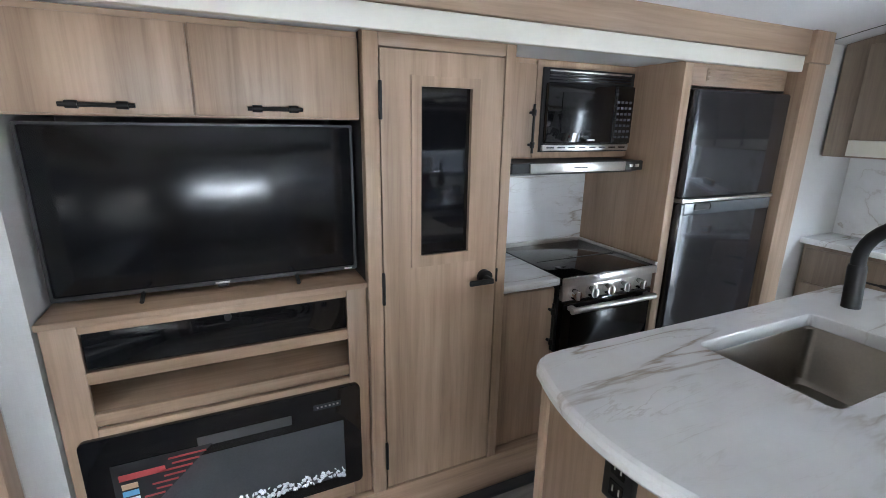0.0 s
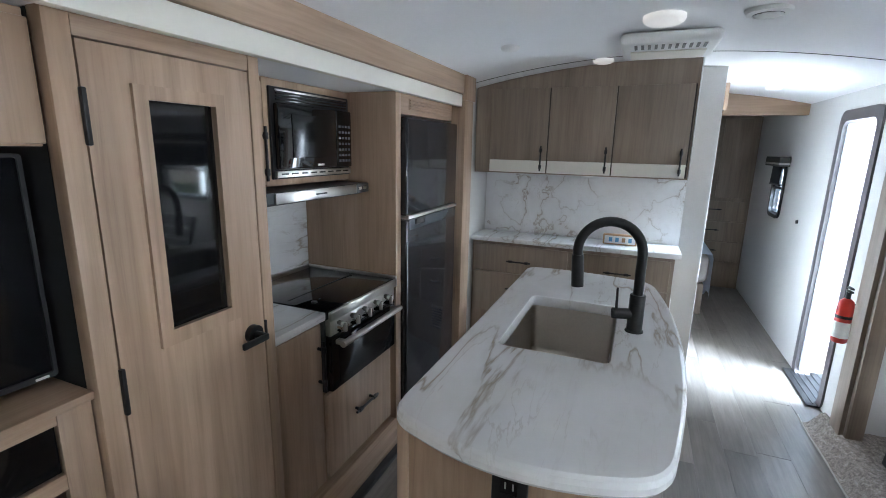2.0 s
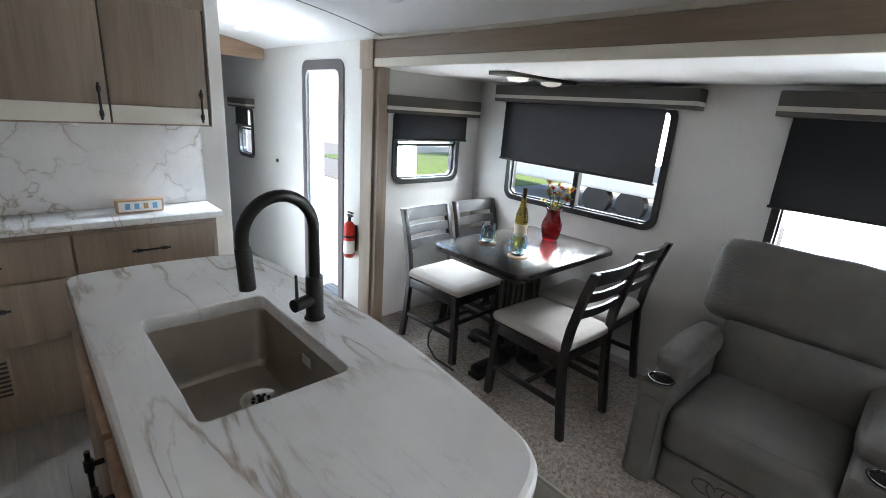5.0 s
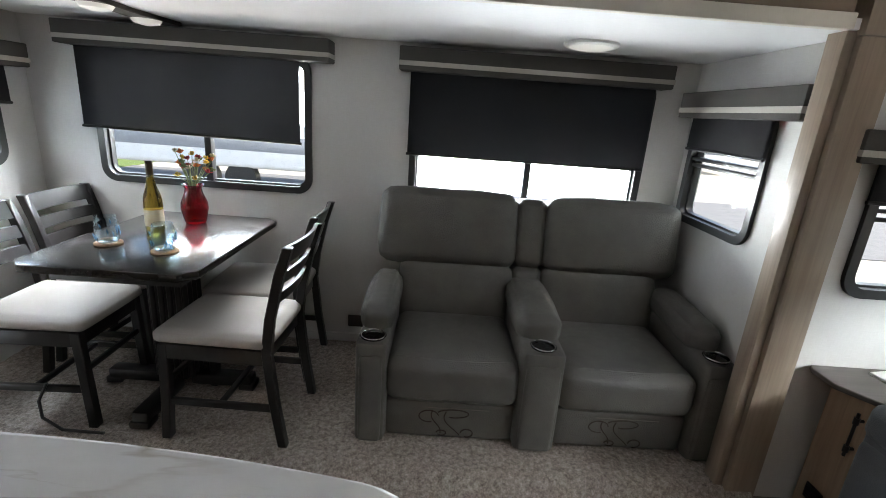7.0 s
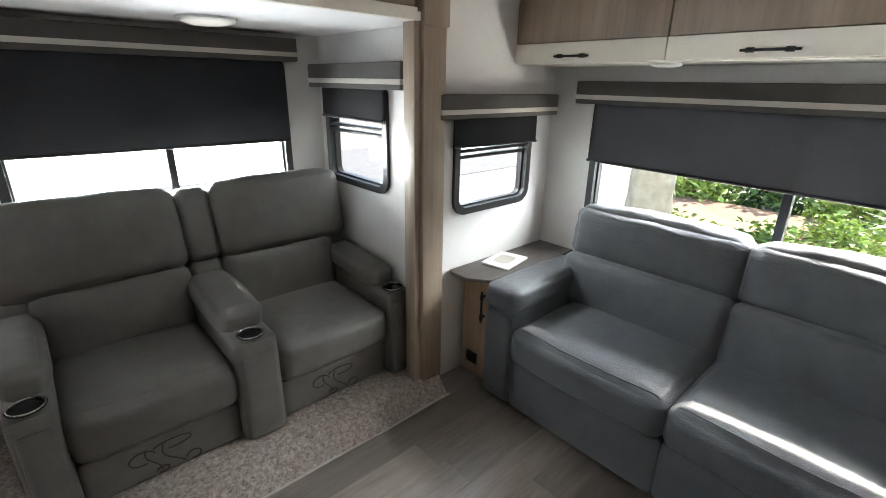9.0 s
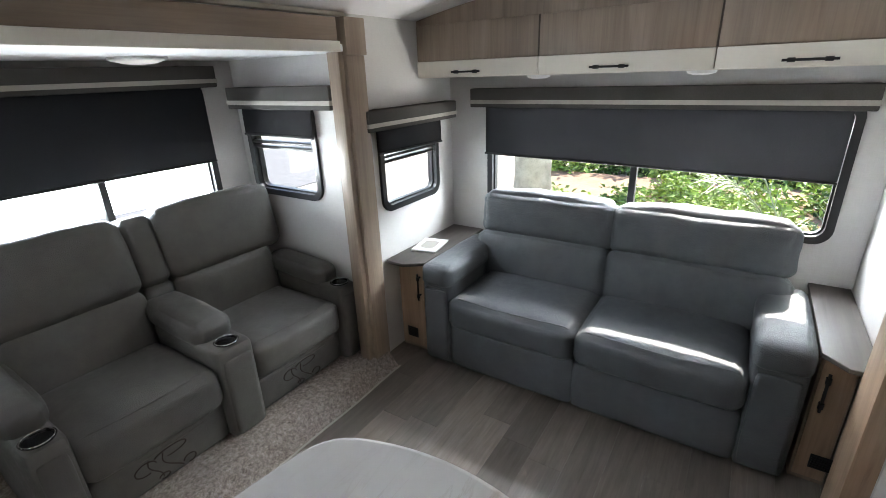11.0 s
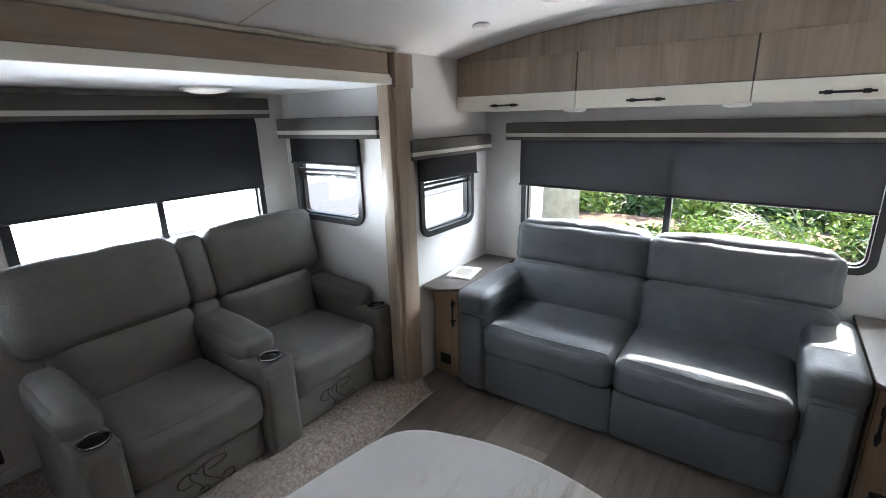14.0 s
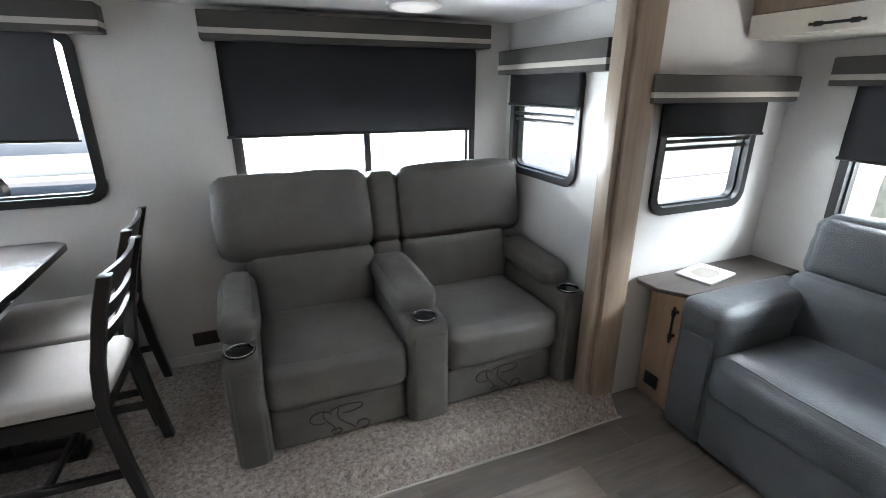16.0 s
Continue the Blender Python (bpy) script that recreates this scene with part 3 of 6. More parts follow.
def shade(axis, face, inward, u0, u1, v0, v1, blind, depth=0.1):
    """Fabric-covered valance box and the roller blind below it. blind: (u0, u1, bottom left, bottom right)."""
    def b(ua, ub, da, db, va, vb, bevel=0.004):
        lo, hi = at_plane(axis, ua, va, face + inward * da), at_plane(axis, ub, vb, face + inward * db)
        return box(*[c for a, bb in zip(lo, hi) for c in (min(a, bb), max(a, bb))], bevel=bevel)
    base = at_plane(axis, (u0 + u1) / 2, v0, face)
    t = thing("window_valance", base, "charcoal fabric window valance with a pale grey stripe", "valance", "window valances")
    part("valance_box", b(u0, u1, 0.0, depth, v0, v1, 0.006), VALANCE, t)
    h = v1 - v0
    part("stripe", b(u0 - 0.002, u1 + 0.002, 0.004, depth + 0.0025, v0 + 0.2 * h, v0 + 0.4 * h, 0.001), STRIPE, t, "pale grey stripe")
    r = thing("roller_blind", base, "black roller blind pulled part-way down the window", "blind", "roller blinds")
    bm = bmesh.new()
    n = 16
    d = 0.035
    top = v0 + 0.02
    rows = []
    for j in range(7):
        f = j / 6
        row = []
        for i in range(n + 1):
            g = i / n
            vb = blind[2] + (blind[3] - blind[2]) * g
            u = blind[0] + (blind[1] - blind[0]) * g
            row.append(bm.verts.new(at_plane(axis, u, top + (vb - top) * f, face + inward * (d + 0.003 * math.sin(g * 5 + f * 2)))))
        rows.append(row)
    for a, c in zip(rows, rows[1:]):
        for i in range(n):
            bm.faces.new((a[i], a[i + 1], c[i + 1], c[i]))
    bmesh.ops.solidify(bm, geom=bm.faces[:], thickness=0.0015)
    part("fabric", bm, BLIND, r)
    part("hem_bar", tube([at_plane(axis, blind[0] - 0.006, blind[2], face + inward * d), at_plane(axis, blind[1] + 0.006, blind[3], face + inward * d)], 0.007, 8), BLACKP, r)
    return t


window("window_1", "x", W1, 3.12, 1, bar=1.265)
shade("x", 3.12, -1, -0.865, -0.076, 1.467, 1.572, (-0.815, -0.2, 1.305, 1.315), 0.117)
window("window_2", "y", W2, SLIDE, -1, mull=2.25)
shade("y", SLIDE, 1, 1.60, 2.873, 1.588, 1.69, (1.765, 2.845, 1.2, 1.215), 0.122)
window("window_3", "y", W3, SLIDE, -1, mull=0.6)
shade("y", SLIDE, 1, -0.016, 1.275, 1.58, 1.685, (0.03, 1.225, 1.19, 1.19), 0.122)
window("window_4", "x", W4, -0.19, -1, bar=1.235)
shade("x", -0.19, 1, -0.915, -0.108, 1.46, 1.573, (-0.88, -0.32, 1.318, 1.315), 0.095)
window("window_5", "y", W5, WALL_S, -1, bar=1.155)
shade("y", WALL_S, 1, -1.04, -0.225, 1.345, 1.447, (-0.93, -0.34, 1.212, 1.222), 0.085)
window("window_6", "x", W6, REAR, -1, mull=1.085)
shade("x", REAR, 1, 0.125, 1.995, 1.408, 1.515, (0.205, 1.93, 1.13, 1.10), 0.09)
window("window_7", "y", W7, WALL_S, -1, bar=1.2)
shade("y", WALL_S, 1, 5.0, 5.47, 1.40, 1.48, (5.08, 5.40, 1.24, 1.24), 0.08)


# ---- entry door ----
def entry_door():
    d = structure("door_1", ring("y", rounded(DOOR[0] - 0.03, DOOR[1] + 0.03, -0.01, DOOR[3] + 0.035, 0.07), rounded(DOOR[0] + 0.03, DOOR[1] - 0.03, 0.012, DOOR[3] - 0.03, 0.05), WALL_S - 0.075, WALL_S + 0.012), FRAME, "open entry door in a rounded black frame", "door")
    d.data.materials[0] = plain("grey_door_frame", (0.12, 0.11, 0.115), 0.4, vary=0.1)
    leaf_box = box(4.04, 4.64, -0.19, -0.155, 0.03, 1.70, 0.006)
    bmesh.ops.transform(leaf_box, matrix=about((4.04, -0.16, 0), Matrix.Rotation(radians(-24), 4, "Z")), verts=leaf_box.verts)
    leaf = part("leaf", leaf_box, plain("white_door_skin", (0.62, 0.63, 0.66), 0.35, vary=0.05), d, "white door leaf swung outwards")
    for z in (0.18, 0.5, 0.8, 1.1, 1.36, 1.58):
        part("hinge", cyl((4.005, -0.125, z - 0.035), (4.005, -0.125, z + 0.035), 0.009, n=10), CHROME, leaf, "chrome hinge")
    part("hinge_jamb", box(3.985, 4.002, WALL_S - 0.12, WALL_S - 0.01, 0.03, 1.70, 0.002), plain("pale_jamb", (0.5, 0.52, 0.56), 0.35, vary=0.05), d, "pale aluminium hinge jamb")
    part("threshold", box(3.5, 4.04, -0.30, 0.0, 0.004, 0.016, 0.004), BLACKP, d, "black ribbed threshold mat")
    for k in range(7):
        part("rib", box(3.52, 4.02, -0.28 + k * 0.04, -0.272 + k * 0.04, 0.016, 0.02, 0.001), BLACKP, d)


entry_door()


# ---- things: kitchen slide-out ----
def bar_handle(parent, a, b, out, r=0.0055):
    """Black bar pull with two collars; out: the standing-off vector."""
    a, b, o = Vector(a), Vector(b), Vector(out)
    bm = tube([a + o, b + o], r, 8)
    for f in (0.17, 0.83):
        p = a.lerp(b, f)
        put_cyl(bm, p, p + o, r * 1.1, n=8)
        q = (b - a).normalized() * 0.012
        put_cyl(bm, p + o - q, p + o + q, r * 1.7, n=10)
    return part("handle", bm, BLACKM, parent, "matt black bar handle")


def tv_cabinet():
    up = thing("overhead_cabinet", (0.4, 2.12, 1.487), "oak-look overhead cabinet with two flap doors above the television", "cabinet")
    part("body", box(-0.018, 0.822, 2.135, 2.6, 1.487, 1.73, 0.002), WOOD_X, up)
    for x0, x1, h0, h1 in ((-0.016, 0.388, 0.115, 0.265), (0.392, 0.82, 0.515, 0.655)):
        d = part("door", box(x0, x1, 2.117, 2.133, 1.492, 1.712, 0.003), WOOD_Z, up)
        bar_handle(d, (h0, 2.117, 1.512), (h1, 2.117, 1.512), (0, -0.024, 0))
    lo = thing("media_cabinet", (0.4, 2.12, 0.17), "oak-look media cabinet with open shelf under the television", "cabinet")
    part("side_panel", box(-0.022, 0.057, 2.112, 2.13, 0.17, 0.965, 0.002), WOOD_Z, lo)
    part("side_panel", box(0.757, 0.822, 2.112, 2.13, 0.17, 0.965, 0.002), WOOD_Z, lo)
    for z0, z1 in ((0.94, 0.965), (0.792, 0.828), (0.668, 0.70), (0.62, 0.652), (0.17, 0.25)):
        part("rail", box(0.0575, 0.7565, 2.112, 2.13, z0, z1, 0.002), WOOD_X, lo)
    part("top_board", box(-0.026, 0.824, 2.10, 2.6, 0.966, 0.985, 0.003), WOOD_X, lo)
    part("shelf_board", box(-0.02, 0.82, 2.131, 2.5, 0.684, 0.699, 0.001), WOOD_X, lo)
    part("shelf_board", box(-0.02, 0.82, 2.131, 2.5, 0.652, 0.664, 0.001), WOOD_X, lo)
    part("shelf_board", box(-0.02, 0.82, 2.131, 2.5, 0.80, 0.815, 0.001), WOOD_X, lo)
    part("back_panel", box(-0.02, 0.82, 2.5, 2.515, 0.17, 0.964, 0.001), WOOD_Z, lo)
    flap = part("flap_door", box(0.06, 0.754, 2.12, 2.126, 0.831, 0.938, 0.002), BLACKG, lo, "tinted black glass flap")
    part("catch", cyl((0.41, 2.121, 0.93), (0.41, 2.108, 0.93), 0.01, n=12), BLACKP, flap)
    tv = thing("television", (0.41, 2.22, 0.985), "large black flat-screen television on the cabinet shelf", "television")
    part("bezel", ring("y", rounded(-0.012, 0.817, 1.003, 1.472, 0.006, 2), rounded(-0.004, 0.809, 1.014, 1.465, 0.004, 2), 2.235, 2.205), BLACKP, tv)
    part("screen", box(-0.006, 0.811, 2.21, 2.235, 1.012, 1.467, 0.001), SCREEN, tv, "dark glossy screen")
    part("badge", box(0.385, 0.425, 2.2035, 2.206, 1.0045, 1.0105, 0.001), STEEL, tv)
    part("sensor", box(0.39, 0.42, 2.2, 2.215, 0.996, 1.003, 0.001), BLACKP, tv)
    part("label_tag", box(0.775, 0.8, 2.2035, 2.206, 1.0045, 1.0105, 0.001), PAPER, tv)
    for x in (0.2, 0.62):
        part("stand_foot", cyl((x, 2.16, 0.992), (x, 2.23, 1.01), 0.006, n=8), BLACKP, tv)
    fp = thing("electric_fireplace", (0.4, 2.11, 0.235), "black glass electric fireplace with clear crystals", "fireplace")
    part("glass_front", slab("y", rounded(0.006, 0.786, 0.238, 0.632, 0.02), 2.098, 2.112, 0.002), BLACKG, fp)
    part("flame_window", slab("y", rounded(0.085, 0.725, 0.283, 0.505, 0.004), 2.0965, 2.0972), plain("grey_flame_mesh", (0.055, 0.058, 0.062), 0.4, grain=250, vary=0.3), fp, "grey flame screen")
    part("air_slot", slab("y", rounded(0.29, 0.56, 0.535, 0.568, 0.004), 2.0962, 2.0972), plain("slot_grey", (0.07, 0.07, 0.07), 0.5), fp)
    part("control_panel", slab("y", rounded(0.63, 0.72, 0.565, 0.585, 0.003), 2.0962, 2.0972), plain("panel_grey", (0.03, 0.035, 0.04), 0.3), fp)
    for k in range(6):
        part("button", box(0.64 + k * 0.013, 0.646 + k * 0.013, 2.0955, 2.0965, 0.572, 0.578, 0.0), STEEL, fp)
    rng = random.Random(4)
    bm = bmesh.new()
    for _ in range(240):
        c = (rng.uniform(0.09, 0.72), 2.094 + rng.uniform(-0.003, 0.002), 0.287 + rng.random() ** 1.6 * 0.035)
        bmesh.ops.create_icosphere(bm, subdivisions=1, radius=rng.uniform(0.005, 0.009), matrix=Matrix.LocRotScale(c, Euler((rng.random() * 6, rng.random() * 6, 0)), (1, 0.4, 0.8)))
    o = part("crystals", bm, plain("clear_crystals", (0.72, 0.74, 0.78), 0.12, vary=0.2, coat=0.5), fp, "clear glass crystals", smooth=False)
    o["kind"] = "stuff"
    st = part("sticker", slab("y", [(0.07, 0.3), (0.07, 0.54), (0.33, 0.54), (0.2, 0.42)], 2.0955, 2.0962), BLACKP, fp, "dark printed sticker")
    for k in range(7):
        part("text_bar", box(0.21 + 0.02 * (k % 2) - k * 0.012, 0.31 - k * 0.02, 2.0945, 2.0953, 0.52 - k * 0.018, 0.526 - k * 0.018, 0), SCREENPRINT, st)
    part("logo_bar", box(0.085, 0.2, 2.0945, 2.0953, 0.485, 0.505, 0), SCREENPRINT, st)
    for k, mt in enumerate((CORK, BLUE, PAPER, BLUE)):
        part("badge", box(0.088, 0.128, 2.0945, 2.0953, 0.455 - k * 0.024, 0.473 - k * 0.024, 0), mt, st)


tv_cabinet()


def pantry():
    p = thing("pantry_cabinet", (1.07, 2.1, 0.168), "tall oak-look pantry cabinet with a glazed door", "cabinet")
    part("stile", box(0.825, 0.872, 2.088, 2.13, 0.168, 1.735, 0.003), WOOD_Z, p)
    part("stile", box(1.299, 1.337, 2.088, 2.13, 0.168, 1.735, 0.003), WOOD_Z, p)
    part("header", box(0.8725, 1.2985, 2.09, 2.13, 1.692, 1.735, 0.002), WOOD_X, p)
    part("body", box(0.826, 1.336, 2.131, 2.6, 0.168, 1.733, 0.001), BLACKP, p)
    d = part("door", ring("y", [(1.295, 1.688), (0.876, 1.688), (0.876, 0.178), (1.295, 0.178)], [(1.178, 1.59), (1.0, 1.59), (1.0, 1.057), (1.178, 1.057)], 2.09, 2.112), WOOD_Z, p)
    tr = part("glazing_trim", ring("y", [(1.203, 1.618), (0.97, 1.618), (0.97, 1.022), (1.203, 1.022)], [(1.176, 1.588), (1.002, 1.588), (1.002, 1.059), (1.176, 1.059)], 2.08, 2.0895), WOOD_Z, d)
    part("glass", box(0.999, 1.179, 2.1, 2.104, 1.056, 1.591, 0), BLACKG, d, "dark reflecting glass")
    for z in (1.545, 0.96, 0.32):
        part("hinge", box(0.868, 0.878, 2.076, 2.089, z - 0.055, z + 0.055, 0.003), BLACKM, d, "black hinge")
    h = part("lever_handle", cyl((1.247, 2.09, 0.955), (1.247, 2.072, 0.955), 0.027, n=24), BLACKM, d, "matt black lever handle")
    bm = cyl((1.247, 2.073, 0.955), (1.247, 2.04, 0.955), 0.011, n=14)
    put_box(bm, 1.165, 1.26, 2.034, 2.046, 0.942, 0.962, 0.005)
    part("lever", bm, BLACKM, h)
    part("strike", box(1.296, 1.301, 2.082, 2.09, 0.93, 0.98, 0.001), BLACKM, d)


pantry()


def cooking():
    c = thing("base_cabinet", (1.47, 2.12, 0.168), "oak-look base cabinet beside the range", "cabinet")
    part("body", box(1.338, 1.6, 2.132, 2.6, 0.168, 0.868, 0.001), WOOD_Z, c)
    d = part("door", box(1.345, 1.592, 2.113, 2.131, 0.19, 0.855, 0.003), WOOD_Z, c)
    bar_handle(d, (1.572, 2.113, 0.6), (1.572, 2.113, 0.8), (0, -0.026, 0))
    single("worktop", box(1.338, 1.604, 2.096, 2.61, 0.868, 0.9, 0.006), MARBLE, "white marble-look worktop beside the range", "worktop")
    structure("backsplash", box(1.338, 2.118, 2.585, 2.618, 0.9, 1.36, 0.001), MARBLE, "white marble-look backsplash behind the range", "backsplash")
    bd = thing("drawer_cabinet", (1.86, 2.12, 0.168), "oak-look drawer cabinet under the oven", "cabinet")
    part("body", box(1.606, 2.108, 2.125, 2.6, 0.168, 0.565, 0.001), WOOD_Z, bd)
    f = part("front", box(1.61, 2.104, 2.107, 2.124, 0.19, 0.555, 0.003), WOOD_Z, bd)
    bar_handle(f, (1.77, 2.107, 0.4), (1.94, 2.107, 0.4), (0, -0.026, 0))
    s = thing("gas_range", (1.86, 2.1, 0.566), "black gas range with steel knobs and a glass cover", "range")
    part("body", box(1.608, 2.106, 2.11, 2.58, 0.566, 0.885, 0.003), BLACKP, s)
    od = part("oven_door", box(1.612, 2.102, 2.082, 2.109, 0.575, 0.795, 0.005), BLACKG, s, "black glass oven door")
    part("oven_window", box(1.66, 2.055, 2.0805, 2.083, 0.60, 0.73, 0.001), SCREEN, od)
    bm = tube([(1.63, 2.045, 0.772), (2.085, 2.045, 0.772)], 0.013, 12)
    for x in (1.65, 2.065):
        put_box(bm, x - 0.012, x + 0.012, 2.045, 2.083, 0.763, 0.781, 0.002)
    part("oven_handle", bm, STEEL, od, "steel oven handle")
    cp = part("control_panel", box(1.612, 2.102, 2.085, 2.109, 0.80, 0.862, 0.004), STEEL, s, "brushed steel control panel")
    for k in range(5):
        x = 1.662 + k * 0.088
        kn = part("knob", cyl((x, 2.085, 0.83), (x, 2.052, 0.83), 0.023, 0.02, 20), CHROME, cp, "steel knob")
        part("grip", box(x - 0.005, x + 0.005, 2.045, 2.053, 0.812, 0.848, 0.002), STEEL, kn)
    part("cover", box(1.606, 2.108, 2.088, 2.56, 0.886, 0.902, 0.004), BLACKG, s, "black glass cooktop cover")
    part("cover_rim", box(1.604, 2.11, 2.072, 2.087, 0.865, 0.9, 0.003), STEEL, s, "steel front rim")
    bm = box(1.70, 1.712, 2.2, 2.206, 0.903, 0.906, 0)
    put_box(bm, 1.64, 2.08, 2.3, 2.303, 0.9025, 0.904)
    put_cyl(bm, (1.67, 2.2, 0.902), (1.67, 2.2, 0.907), 0.012, n=14)
    part("cover_seam", bm, BLACKP, s)
    part("side_rail", box(2.094, 2.112, 2.075, 2.58, 0.9, 0.914, 0.003), STEEL, s)
    part("back_rail", box(1.606, 2.093, 2.562, 2.582, 0.89, 0.918, 0.003), STEEL, s)

    u = thing("microwave_cabinet", (1.72, 2.33, 1.345), "oak-look overhead cabinet round the microwave", "cabinet")
    part("body", box(1.338, 2.116, 2.345, 2.6, 1.345, 1.733, 0.001), WOOD_Z, u)
    d = part("door", box(1.345, 1.592, 2.326, 2.344, 1.355, 1.712, 0.003), WOOD_Z, u)
    bar_handle(d, (1.572, 2.326, 1.37), (1.572, 2.326, 1.56), (0, -0.026, 0))
    part("surround", box(1.597, 2.114, 2.33, 2.344, 1.35, 1.728, 0.002), WOOD_Z, u)
    m = thing("microwave", (1.85, 2.31, 1.37), "black built-in microwave oven", "microwave")
    part("trim_frame", box(1.612, 2.082, 2.318, 2.329, 1.372, 1.702, 0.003), BLACKP, m)
    part("door", box(1.622, 1.96, 2.292, 2.317, 1.408, 1.645, 0.008), BLACKG, m, "black glass door")
    part("door_window", box(1.69, 1.9, 2.2885, 2.2925, 1.45, 1.61, 0.002), SCREEN, m)
    cpn = part("keypad", box(1.963, 2.072, 2.296, 2.317, 1.408, 1.645, 0.005), BLACKG, m)
    for i in range(7):
        for j in range(4):
            part("key", box(1.978 + j * 0.022, 1.992 + j * 0.022, 2.2945, 2.2965, 1.43 + i * 0.024, 1.44 + i * 0.024, 0), plain("key_grey", (0.09, 0.09, 0.1), 0.5) if i + j == 0 else bpy.data.materials["key_grey"], cpn)
    for k in range(4):
        part("vent_slat", box(1.64, 2.06, 2.313, 2.319, 1.655 + k * 0.011, 1.661 + k * 0.011, 0.001), STEEL if k == 3 else FRIDGE, m)
    part("lower_trim", box(1.62, 2.075, 2.306, 2.319, 1.378, 1.402, 0.002), STEEL, m, "steel lower trim")
    for k in range(8):
        part("slot", box(1.64 + k * 0.054, 1.676 + k * 0.054, 2.3035, 2.307, 1.388, 1.394, 0), BLACKP, m)
    part("badge", box(1.83, 1.87, 2.289, 2.2925, 1.418, 1.426, 0.001), STEEL, m)
    for o in m.children_recursive:
        o.data.transform(Matrix.Translation((0.014, 0, 0)) @ Matrix.Diagonal((1.03, 1, 1, 1)))
    h = thing("range_hood", (1.77, 2.3, 1.29), "slim steel range hood with black ends", "range hood")
    bm = bmesh.new()
    prof = [(2.22, 1.338), (2.22, 1.3), (2.27, 1.285), (2.58, 1.278), (2.58, 1.338)]
    a = [bm.verts.new((1.43, y, z)) for y, z in prof]
    b = [bm.verts.new((2.1, y, z)) for y, z in prof]
    bm.faces.new(a), bm.faces.new(b)
    for i in range(5):
        bm.faces.new((a[i], a[(i + 1) % 5], b[(i + 1) % 5], b[i]))
    part("body", bm, BLACKP, h)
    part("front_band", box(1.51, 2.0, 2.212, 2.2195, 1.298, 1.336, 0.002), STEEL, h, "brushed steel front band")
    part("switch_panel", box(2.002, 2.1, 2.214, 2.2195, 1.298, 1.336, 0.002), BLACKP, h)
    part("badge", box(1.72, 1.79, 2.2105, 2.2125, 1.314, 1.32, 0), BLACKP, h)
    for k in range(2):
        part("switch", box(2.02 + k * 0.035, 2.04 + k * 0.035, 2.21, 2.215, 1.312, 1.324, 0.001), STEEL, h)
    n = thing("paper_notice", (1.38, 2.58, 1.18), "white printed safety notice on the backsplash", "notice")
    part("sheet", box(1.345, 1.41, 2.5815, 2.584, 1.13, 1.275, 0), PAPER, n)
    part("red_heading", box(1.35, 1.405, 2.580, 2.5814, 1.262, 1.27, 0), SCREENPRINT, n)
    for k in range(6):
        part("text_bar", box(1.35, 1.4, 2.580, 2.5814, 1.15 + k * 0.017, 1.153 + k * 0.017, 0), STRIPE, n)
    part("small_sheet", box(1.42, 1.475, 2.5815, 2.584, 1.235, 1.275, 0), PAPER, n)

    sp = thing("refrigerator_surround", (2.5, 2.1, 0.168), "oak-look panels round the refrigerator", "cabinet")
    part("side_panel", box(2.12, 2.168, 2.085, 2.61, 0.168, 1.733, 0.002), WOOD_Z, sp)
    part("top_panel", box(2.169, 2.798, 2.095, 2.12, 1.645, 1.733, 0.002), WOOD_X, sp)
    g = part("grille", box(2.26, 2.76, 2.089, 2.0945, 1.665, 1.715, 0.002), WOOD_X, sp)
    for k in range(4):
        part("slat", box(2.265, 2.755, 2.085, 2.0895, 1.669 + k * 0.012, 1.675 + k * 0.012, 0.001), WOOD_X, g)
    r = thing("refrigerator", (2.49, 2.1, 0.17), "tall gloss black two-door refrigerator", "refrigerator")
    part("body", box(2.178, 2.798, 2.11, 2.6, 0.17, 1.63, 0.004), BLACKP, r)
    for z0, z1 in ((1.185, 1.632), (0.21, 1.168)):
        part("door", box(2.176, 2.8, 2.058, 2.108, z0, z1, 0.012, 3), FRIDGE, r)
    bm = box(2.18, 2.796, 2.052, 2.1, 1.169, 1.184, 0.002)
    put_box(bm, 2.17, 2.19, 2.045, 2.06, 1.172, 1.19, 0.002)
    part("divider", bm, STEEL, r, "silver strip between the doors")
    hd = part("recess_handle", box(2.26, 2.36, 2.0535, 2.0585, 1.135, 1.163, 0.006), BLACKP, r)
    part("handle_band", box(2.2, 2.79, 2.0555, 2.0585, 1.115, 1.166, 0.002), plain("smoked_band", (0.09, 0.1, 0.11), 0.15), r)
    hd.location.y -= 0.003


cooking()


